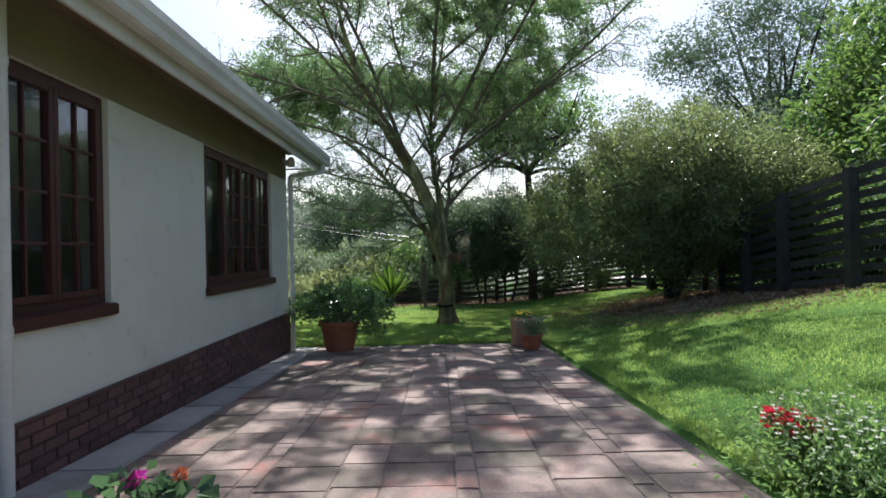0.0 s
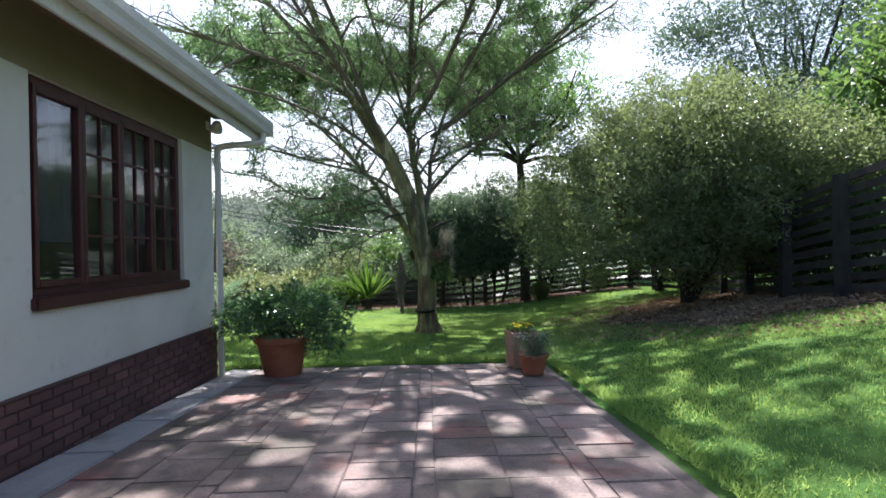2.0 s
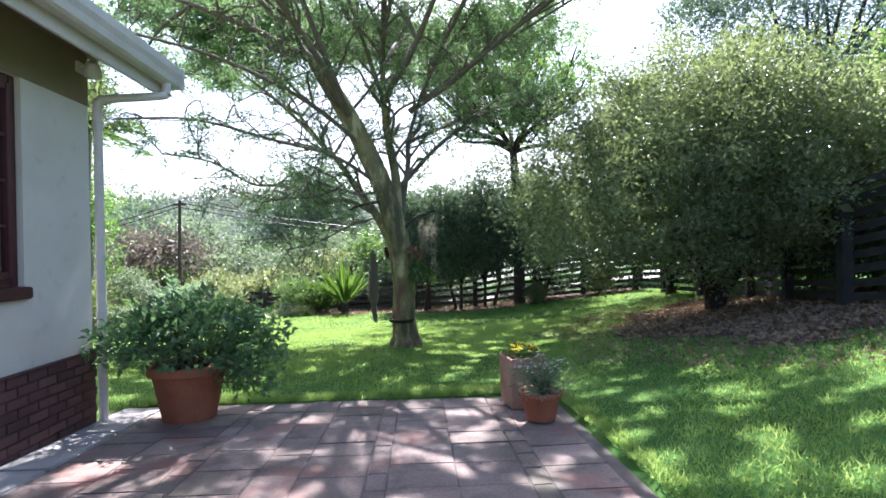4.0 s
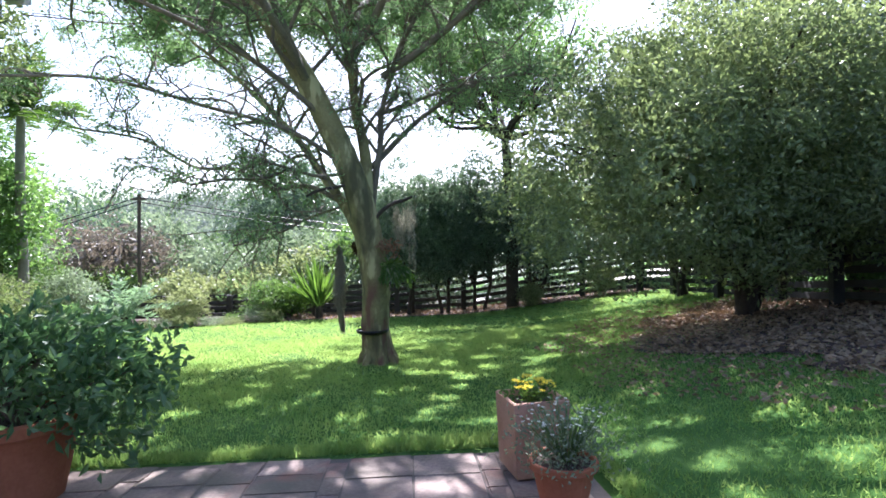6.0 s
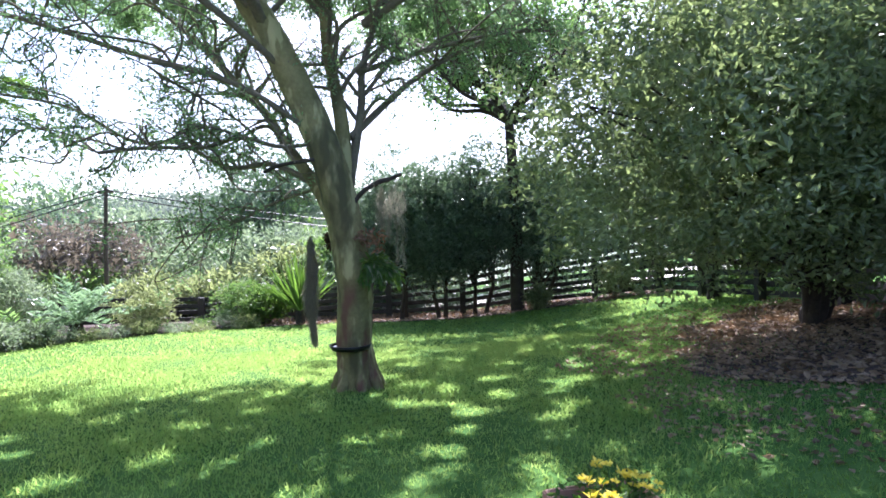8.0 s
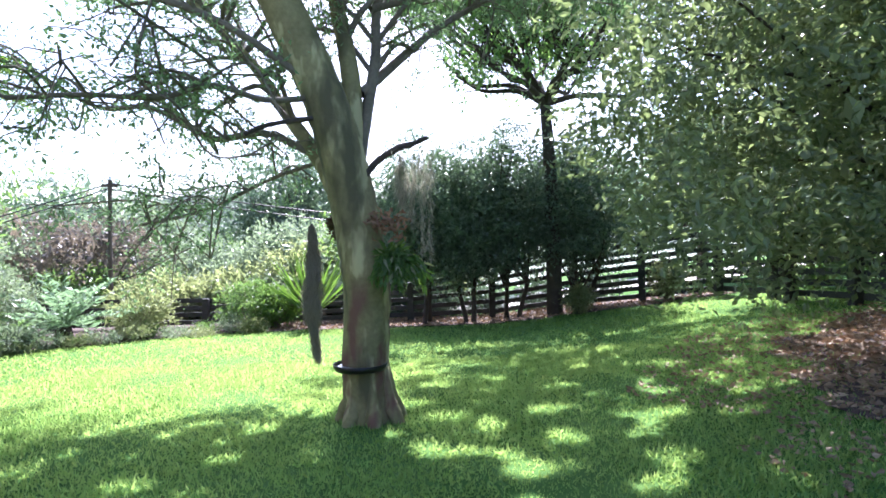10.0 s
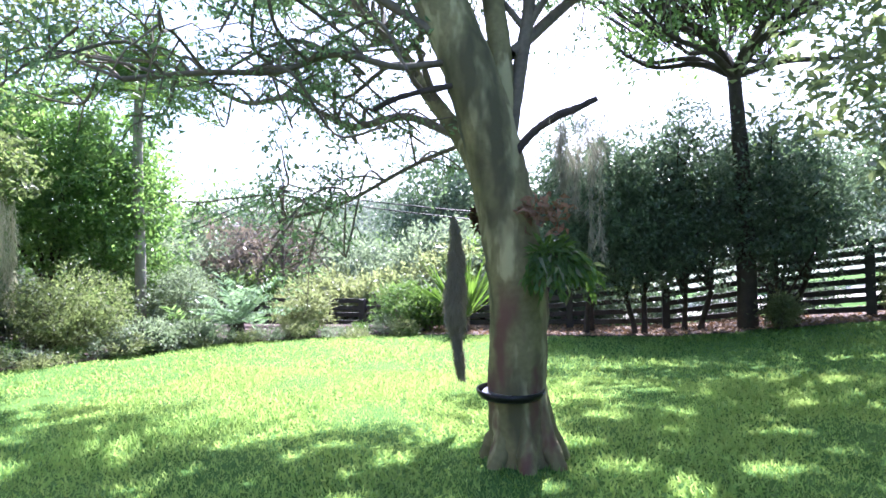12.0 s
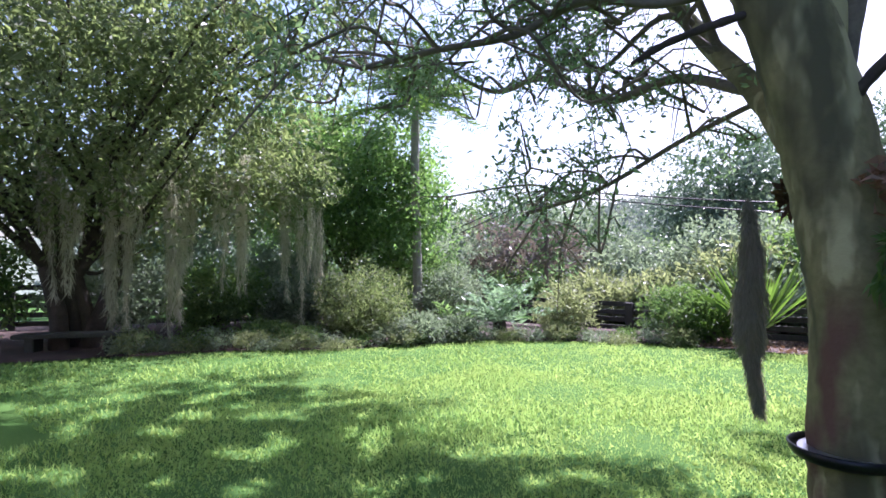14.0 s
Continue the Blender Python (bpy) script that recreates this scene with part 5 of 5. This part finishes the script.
def arching_fern(x, y, r, n, mat, seed, name, label, up=0.9):
    """A rosette of arching fronds."""
    rng = np.random.default_rng(seed)
    z = gz(x, y)
    f = thing(name, x, y, z + 0.3 * (r > 1.4), label, "plant")
    if r > 1.4:
        stump = Tubes(10)
        stump.add([(0, 0, -0.4), (0, 0, -0.15), (0, 0, 0.08)], [0.19, 0.17, 0.13], 0.1, rng)
        put("stump", stump.mesh("stump", M_DARKBARK), f)
    ribs, at, ways = Tubes(4), [], []
    for k in range(n):
        a, e = 2.4 * k, rng.uniform(0.35, 1.35)
        ln = r * rng.uniform(0.7, 1.2)
        out = np.array([math.cos(a) * math.cos(e), math.sin(a) * math.cos(e), math.sin(e) * up])
        s = np.linspace(0, 1, 7)[:, None]
        g = np.array([0, 0, -0.55]) * ln * math.cos(e)
        ribs.add(out * ln * s + g * s * s, np.linspace(0.014, 0.003, 7))
        side = unit(np.cross(out, [0, 0, 1.0]))
        for q in np.linspace(0.15, 1, 22):
            for sg in (-1, 1):
                at.append(out * ln * q + g * q * q)
                ways.append(side * sg + out * 0.7)
    put("ribwork", ribs.mesh("ribwork", mat), f)
    put("leafage", leaf_mesh("leafage", np.array(at), 0.22, 0.04, mat, rng, np.array(ways) * 2, 0.25), f)


def sword_plant(x, y, r, n, mat, seed, label):
    rng = np.random.default_rng(seed)
    f = thing("sword_plant", x, y, gz(x, y), label, "plant")
    a, e = rng.uniform(0, 2 * math.pi, n), rng.uniform(0.55, 1.5, n)
    d = np.stack([np.cos(a) * np.cos(e), np.sin(a) * np.cos(e), np.sin(e)], -1)
    p = d * 0.05 + np.array([0, 0, 0.22 * r])
    put("sword_leafage", leaf_mesh("sword_leafage", p, r, 0.06, mat, rng, d * 3, 0.25, 0.03), f)
    t = Tubes(8)
    t.add([(0, 0, -0.05), (0, 0, 0.12 * r), (0, 0, 0.26 * r)], [0.13, 0.12, 0.1])
    put("stem", t.mesh("stem", M_DARKBARK), f)


arching_fern(-6.7, 20.7, 1.65, 24, M_CYCAD, 141, "cycad", "grey-green cycad with arching feathery fronds")
arching_fern(-7.6, 20.3, 1.1, 9, M_BEDLEAF, 142, "bird_nest_fern", "bright green fern with broad fronds")
sword_plant(-2.0, 22.4, 1.45, 110, M_FERN, 143, "spiky bright green sword-leaved plant by the fence")
for k, (x, y, r, h, m, lab) in enumerate((
        (-5.7, 21.7, 0.7, 0.95, M_PALELEAF, "yellow-green rounded border bush"),
        (-3.6, 22.7, 0.75, 1.1, M_MIDLEAF, "fresh green grassy bush by the fence"),
        (-3.0, 22.9, 0.6, 0.9, M_FERN, "fresh green grassy bush by the fence"),
        (-7.3, 18.6, 0.55, 0.5, M_GREYLEAF, "low pale grey-green edging plant"),
        (-7.0, 19.5, 0.45, 0.4, M_GREYLEAF, "low pale grey-green edging plant"),
        (-9.2, 16.4, 0.5, 0.35, M_MIDLEAF, "low green edging plant under the mossy tree"),
        (-8.3, 20.8, 0.9, 1.5, M_GREYLEAF, "blue-grey feathery bush in the border"),
        (-9.2, 18.9, 0.8, 1.2, M_MIDLEAF, "leafy green bush behind the palm"),
        (-9.6, 21.6, 1.1, 1.9, M_MIDLEAF, "leafy green bush in the border"),
        (6.6, 22.4, 0.5, 0.9, M_PALELEAF, "thin pale bush by the fence"),
        (4.3, 22.0, 0.3, 0.6, M_PALELEAF, "thin pale bush by the fence"))):
    bush((x, y, gz(x, y)), "border_bush", [(0, 0, h * 0.55, r, r, h * 0.5), (r * 0.3, 0.1, h * 0.7, r * 0.6, r * 0.6, h * 0.4)], int(220 * r + 60), 18, 0.08, 0.1, 0.032, m, 150 + k, lab, "shrub", 6)

EDGE = np.array([(-9.0, 13.9), (-8.9, 14.9), (-8.2, 15.9), (-7.55, 16.8), (-7.0, 18.2), (-6.5, 19.6), (-5.6, 20.7), (-4.2, 21.6), (-2.9, 22.2)])
EDGE = curve([(x, y, 0) for x, y in EDGE], 4)
for k in range(0, len(EDGE)):
    x, y = EDGE[k][0] - 0.25 + 0.2 * math.sin(k * 2.1), EDGE[k][1] + 0.15 * math.cos(k * 1.7)
    h = 0.28 + 0.12 * math.sin(k * 1.3)
    bush((x, y, gz(x, y)), "edging_plant", [(0, 0, h * 0.5, 0.34, 0.34, h * 0.5)], 55, 14, 0.05, 0.07, 0.02, (M_GREYLEAF, M_PALELEAF, M_MIDLEAF)[k % 3], 500 + k, ("low silvery edging plant at the lawn border", "low pale yellow-green edging plant at the lawn border", "low fresh green edging plant at the lawn border")[k % 3], "plant", 1, stem_r=0.006, group="edging plants round the lawn")

# bank of scrub beyond the left fence
BANK = (
    (-16.5, 36.0, 3.6, 7.6, M_DARKLEAF, "dark green tree on the slope"), (-11.2, 33.0, 2.6, 5.2, M_GREYLEAF, "blue-grey leafy tree on the slope"), (-13.2, 24.6, 1.7, 3.6, M_GREYLEAF, "blue-grey feathery tree behind the border"),
    (-3.6, 28.6, 2.3, 3.4, M_GREYLEAF, "grey-green rounded scrub tree beyond the fence"), (-20.5, 40.0, 4.2, 9.0, M_MIDLEAF, "tall green tree on the slope"),
    (-3.0, 26.5, 1.7, 2.2, M_PALELEAF, "pale green scrub bush beyond the fence"), (-5.2, 26.8, 1.6, 1.5, M_PALELEAF, "pale yellow-green scrub beyond the fence"),
    (-7.4, 26.6, 1.5, 1.3, M_PALELEAF, "pale yellow-green scrub beyond the fence"), (-4.0, 30.0, 2.3, 3.2, M_GREYLEAF, "grey-green scrub tree beyond the fence"),
    (-8.5, 31.0, 2.5, 3.0, M_GREYLEAF, "grey-green scrub tree beyond the fence"), (-12.4, 30.0, 3.3, 4.2, M_PURPLE, "purplish-brown leafy tree beyond the fence"),
    (-15.5, 27.5, 3.0, 4.6, M_GREYLEAF, "grey-green scrub tree beyond the fence"), (-14.0, 34.0, 3.0, 5.0, M_DARKLEAF, "dark green tree on the slope"),
    (-6.5, 36.0, 3.0, 3.6, M_MIDLEAF, "green scrub tree on the slope"), (-1.0, 35.0, 2.8, 4.6, M_GREYLEAF, "grey-green scrub tree on the slope"),
    (-11.0, 40.0, 3.2, 4.0, M_MIDLEAF, "green scrub tree on the slope"), (-19.0, 33.0, 3.4, 6.0, M_MIDLEAF, "green tree on the slope"),
    (-20.0, 24.0, 3.4, 6.5, M_MIDLEAF, "tall green tree at the garden's side"), (-17.0, 18.0, 3.2, 6.0, M_DARKLEAF, "dark green tree at the garden's side"),
    (-18.0, 11.0, 3.4, 6.5, M_MIDLEAF, "tall green tree at the garden's side"), (-2.4, 42.0, 3.4, 4.4, M_GREYLEAF, "grey-green scrub tree on the slope"),
    (-17.0, 45.0, 4.0, 5.5, M_GREYLEAF, "grey-green scrub tree on the slope"), (-7.0, 48.0, 4.0, 4.5, M_MIDLEAF, "green scrub tree on the slope"))
filler = random.Random(77)
for k in range(22):
    m, lab = filler.choice(((M_GREYLEAF, "grey-green scrub bush on the bank beyond the fence"), (M_PALELEAF, "pale green scrub bush on the bank beyond the fence"), (M_MIDLEAF, "leafy green scrub bush on the bank beyond the fence"), (M_PALELEAF, "pale green scrub bush on the bank beyond the fence")))
    x, y, r, h = filler.uniform(-17, 0.5), filler.uniform(25.6, 41), filler.uniform(1.2, 2.2), filler.uniform(1.7, 3.4)
    if y > 28.5 or not -10.8 < x < -4:
        BANK += ((x, y, r, h, m, lab),)
for k, x in enumerate((-0.6, 1.0, 2.4, 3.9, 5.6)):
    bush((x, 24.7, gz(x, 24.7)), "fence_bush", [(0, 0, 0.45, 0.75, 0.5, 0.45)], 150, 16, 0.09, 0.1, 0.045, M_DARKLEAF, 660 + k, "dark low bush growing behind the far fence", "shrub", 5, M_DARKBARK, group="bushes behind the fence")
for k, (x, y, r, h, m, lab) in enumerate(BANK):
    crowned("scrub_tree", x, y, [(0, 0, h * 0.55, r, r, h * 0.42), (-r * 0.5, 0.4, h * 0.4, r * 0.7, r * 0.7, h * 0.33), (r * 0.5, -0.4, h * 0.45, r * 0.7, r * 0.7, h * 0.36)], 400 if y < 32 else 280, 17, 0.2, 0.18, 0.08, m, 200 + k, lab, 2, M_DARKBARK, 0.07, 0.5, core=500, limbs=4)


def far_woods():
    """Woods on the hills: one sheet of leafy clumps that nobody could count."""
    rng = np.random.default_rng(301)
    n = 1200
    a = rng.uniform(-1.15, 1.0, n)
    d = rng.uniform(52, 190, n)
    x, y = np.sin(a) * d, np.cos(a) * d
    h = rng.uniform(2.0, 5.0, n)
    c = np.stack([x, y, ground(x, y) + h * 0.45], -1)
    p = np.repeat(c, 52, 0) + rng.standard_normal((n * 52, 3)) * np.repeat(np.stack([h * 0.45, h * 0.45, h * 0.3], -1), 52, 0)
    tagged(put("far_woods", leaf_mesh("far_woods", p, 0.95, 0.65, M_HAZELEAF, rng)), "grey-green woods covering the far hills, with haze put into their colour", "woods", kind="stuff")


far_woods()


# ---- fence ----
def build_fence():
    line = [(-16.0, 10.0, 1.0), (-13.6, 17.0, 1.0), (-12.5, 23.2, 0.8), (-4.9, 23.4, 0.72), (0.3, 23.6, 1.0), (4.6, 23.5, 1.45), (7.6, 21.9, 1.55), (7.8, 16.0, 1.7), (6.75, 12.0, 1.8), (6.6, 10.43, 1.9), (6.5, 5.0, 1.95), (6.4, -3.0, 1.95)]
    fence = thing("fence", 0, 0, 0, "dark-stained post-and-slat timber fence round the garden", "fence")
    post_me = part("post", boxed(-0.5, 0.5, -0.5, 0.5, -0.5, 0.5, 0.03), M_FENCE)
    slat_me = part("slat", boxed(-0.5, 0.5, -0.5, 0.5, -0.5, 0.5, 0.02), M_FENCE)
    pm, sm = post_me.data, slat_me.data
    bpy.data.objects.remove(post_me)
    bpy.data.objects.remove(slat_me)
    rng = random.Random(5)
    for (x0, y0, h0), (x1, y1, h1) in zip(line, line[1:]):
        n = max(1, round(math.hypot(x1 - x0, y1 - y0) / 2.1))
        for k in range(n):
            a, b = k / n, (k + 1) / n
            p = Vector((x0 + (x1 - x0) * a, y0 + (y1 - y0) * a, 0))
            q = Vector((x0 + (x1 - x0) * b, y0 + (y1 - y0) * b, 0))
            hp, hq = h0 + (h1 - h0) * a, h0 + (h1 - h0) * b
            p.z, q.z = gz(p.x, p.y), gz(q.x, q.y)
            yaw = math.degrees(math.atan2(q.y - p.y, q.x - p.x))
            put("post", pm, fence, Matrix.Translation((p.x, p.y, p.z + hp / 2 - 0.1)) @ pose(0, 0, 0, 0, rng.uniform(-1, 1), yaw) @ Matrix.Diagonal((0.16, 0.16, hp + 0.24, 1)))
            rows = max(4, round(min(hp, hq) / 0.19))
            for r in range(rows):
                f = (r + 0.8) / rows
                u, v = p + Vector((0, 0, hp * f)), q + Vector((0, 0, hq * f))
                d = v - u
                m = Matrix.Translation((u + v) / 2 + Vector((0, 0, rng.uniform(-0.012, 0.012)))) @ d.to_track_quat("X", "Z").to_matrix().to_4x4() @ pose(0, 0.085, 0, rng.uniform(-3, 3), 0, 0)
                put("slat", sm, fence, m @ Matrix.Diagonal((d.length - 0.01, 0.03, 0.115, 1)))


build_fence()


# ---- power pole ----
def build_pole():
    x, y = -9.3, 27.0
    p = thing("power_pole", x, y, gz(x, y), "wooden power pole with sagging wires", "pole")
    z0 = gz(x, y)
    t = Tubes(10)
    t.add([(0, 0, -0.3), (0, 0, 2), (0.05, 0, 3.3 - z0)], [0.075, 0.068, 0.06])
    put("pole", t.mesh("pole", M_POLE), p)
    part("crossarm", boxed(-0.22, 0.3, -0.04, 0.04, 3.08 - z0, 3.17 - z0, 0.008), M_POLE, p)
    part("insulator", lathe([(0.02, 0), (0.04, 0.02), (0.03, 0.06), (0.045, 0.08), (0.02, 0.14)], 12), M_LAMP, p, m=pose(0.05, 0, 3.3 - z0))
    for ex, ey, ez, dz in ((14.0, -2.0, -1.9, 0.0), (14.0, -2.0, -2.0, -0.18), (-12.0, 0.0, -2.9, 0.0), (-12.0, 0.5, -3.0, -0.15)):
        s = np.linspace(0, 1, 20)[:, None]
        a, b = np.array([0.05, 0, 3.2 - z0 + dz]), np.array([ex, ey, 3.2 - z0 + ez + dz])
        w = Tubes(4)
        w.add(a + (b - a) * s + np.array([0, 0, -0.4]) * 4 * s * (1 - s) * 0.5, [0.019] * 20)
        put("wire", w.mesh("wire", M_BLACKMETAL), p)


build_pole()


# ---- leaf litter ----
def litter(name, n, x0, x1, y0, y1, inside, seed, label):
    rng = np.random.default_rng(seed)
    x, y = rng.uniform(x0, x1, n), rng.uniform(y0, y1, n)
    ok = inside(x, y)
    x, y = x[ok], y[ok]
    p = np.stack([x, y, ground(x, y) + 0.03], -1)
    d = np.tile([0, 0, 0.05], (len(p), 1))
    me = leaf_mesh(name, p, *((0.06, 0.034) if name == "lawn_litter" else (0.085, 0.05)), M_LITTER, rng, unit(rng.standard_normal((len(p), 3)) * np.array([1, 1, 0.15])) * 3, 0.3)
    tagged(put(name, me), label, "leaf litter", kind="stuff")


litter("leaf_litter", 26000, 2.5, 10, 9, 19, in_mulch, 401, "dry brown fallen leaves strewn under the shrub")
litter("lawn_litter", 9000, 2.6, 8, 7.5, 19, lambda x, y: (((x - 6.9) / 4.2) ** 2 + ((y - 12.6) / 5.2) ** 2 + 0.6 * wob(x, y) < 1) & ~in_mulch(x, y), 403, "scattered dry leaves on the grass beside the bed")
litter("bed_litter", 6000, -3, 8, 21, 24.5, in_far_bed, 402, "dry fallen leaves along the fence")


# ---- small repeated pieces: plinth bricks, strip slabs, patio pavers ----
def build_plinth():
    base = tagged(part("plinth", boxed(WX - 0.02, WX + 0.022, -5.0, WY + 0.0, -1.0, PLINTH - 0.01), M_MORTAR), "dark red brick plinth at the foot of the wall", "plinth", kind="structure")
    me = part("brick", boxed(-0.01, 0.012, -0.108, 0.108, -0.034, 0.034, 0.004), M_BRICK)
    data = me.data
    bpy.data.objects.remove(me)
    rows = 9
    count = 0
    for r in range(rows):
        z = PLINTH - 0.045 - r * 0.082
        y = WY - 0.11 - (0.113 if r % 2 else 0.0)
        while y > 2.6:
            if z > -0.046 * y - 0.05 and count < 300:
                put("brick", data, base, pose(WX + 0.024 + random.uniform(-0.002, 0.002), y, z))
                count += 1
            y -= 0.227
    tagged(part("plinth_cap", boxed(WX - 0.01, WX + 0.045, -5.0, WY, PLINTH - 0.008, PLINTH + 0.012, 0.004), M_BRICK), "rounded red brick plinth edge", "trim", kind="structure")


build_plinth()


def build_patio():
    tilt = math.degrees(math.atan(-0.046))
    bed = bmesh.new()
    box(bed, WX - 0.02, 1.8, -4.0, 9.98, -0.12, -0.007)
    for v in bed.verts:
        v.co.z += -0.046 * v.co.y
    patio = tagged(part("patio", bed, M_JOINT), "worn pinkish-grey paved patio with sandy joints", "patio", kind="structure")
    rng = random.Random(9)
    shapes = {}
    for w, d in ((0.45, 0.42), (0.45, 0.3), (0.14, 0.29), (0.3, 0.42)):
        shapes[w, d] = []
        for v in range(3):
            bm = boxed(-w / 2 + 0.004, w / 2 - 0.004, -d / 2 + 0.004, d / 2 - 0.004, -0.05, 0.0, 0.006)
            for q in bm.verts:
                q.co.x += rng.uniform(-0.005, 0.005)
                q.co.y += rng.uniform(-0.005, 0.005)
            ob = part("paver", bm, M_PAVER)
            shapes[w, d].append(ob.data)
            bpy.data.objects.remove(ob)
    x = -2.17
    for k, w in enumerate((0.45, 0.45, 0.14, 0.45, 0.3, 0.45, 0.14, 0.45, 0.45, 0.14, 0.45)):
        y = 9.97 - (0.0 if k % 3 else 0.1)
        while y > -0.4:
            d = 0.29 if w < 0.2 else 0.42 if w < 0.4 or rng.random() < 0.8 else 0.3
            put("paver", rng.choice(shapes[w, d]), patio, pose(x + w / 2, y - d / 2, -0.046 * (y - d / 2) + rng.uniform(-0.004, 0.004), tilt + rng.uniform(-0.6, 0.6), rng.uniform(-0.6, 0.6), rng.uniform(-1.0, 1.0)))
            y -= d
        x += w
    ob = part("slab", boxed(-0.205, 0.205, -0.44, 0.44, -0.05, 0.006, 0.012), M_CONC)
    slab = ob.data
    bpy.data.objects.remove(ob)
    y = 9.5
    while y > -2:
        put("slab", slab, patio, pose(-2.385, y, -0.046 * y, tilt, rng.uniform(-0.4, 0.4), 0), "pale grey concrete edging slab")
        y -= 0.9


build_patio()
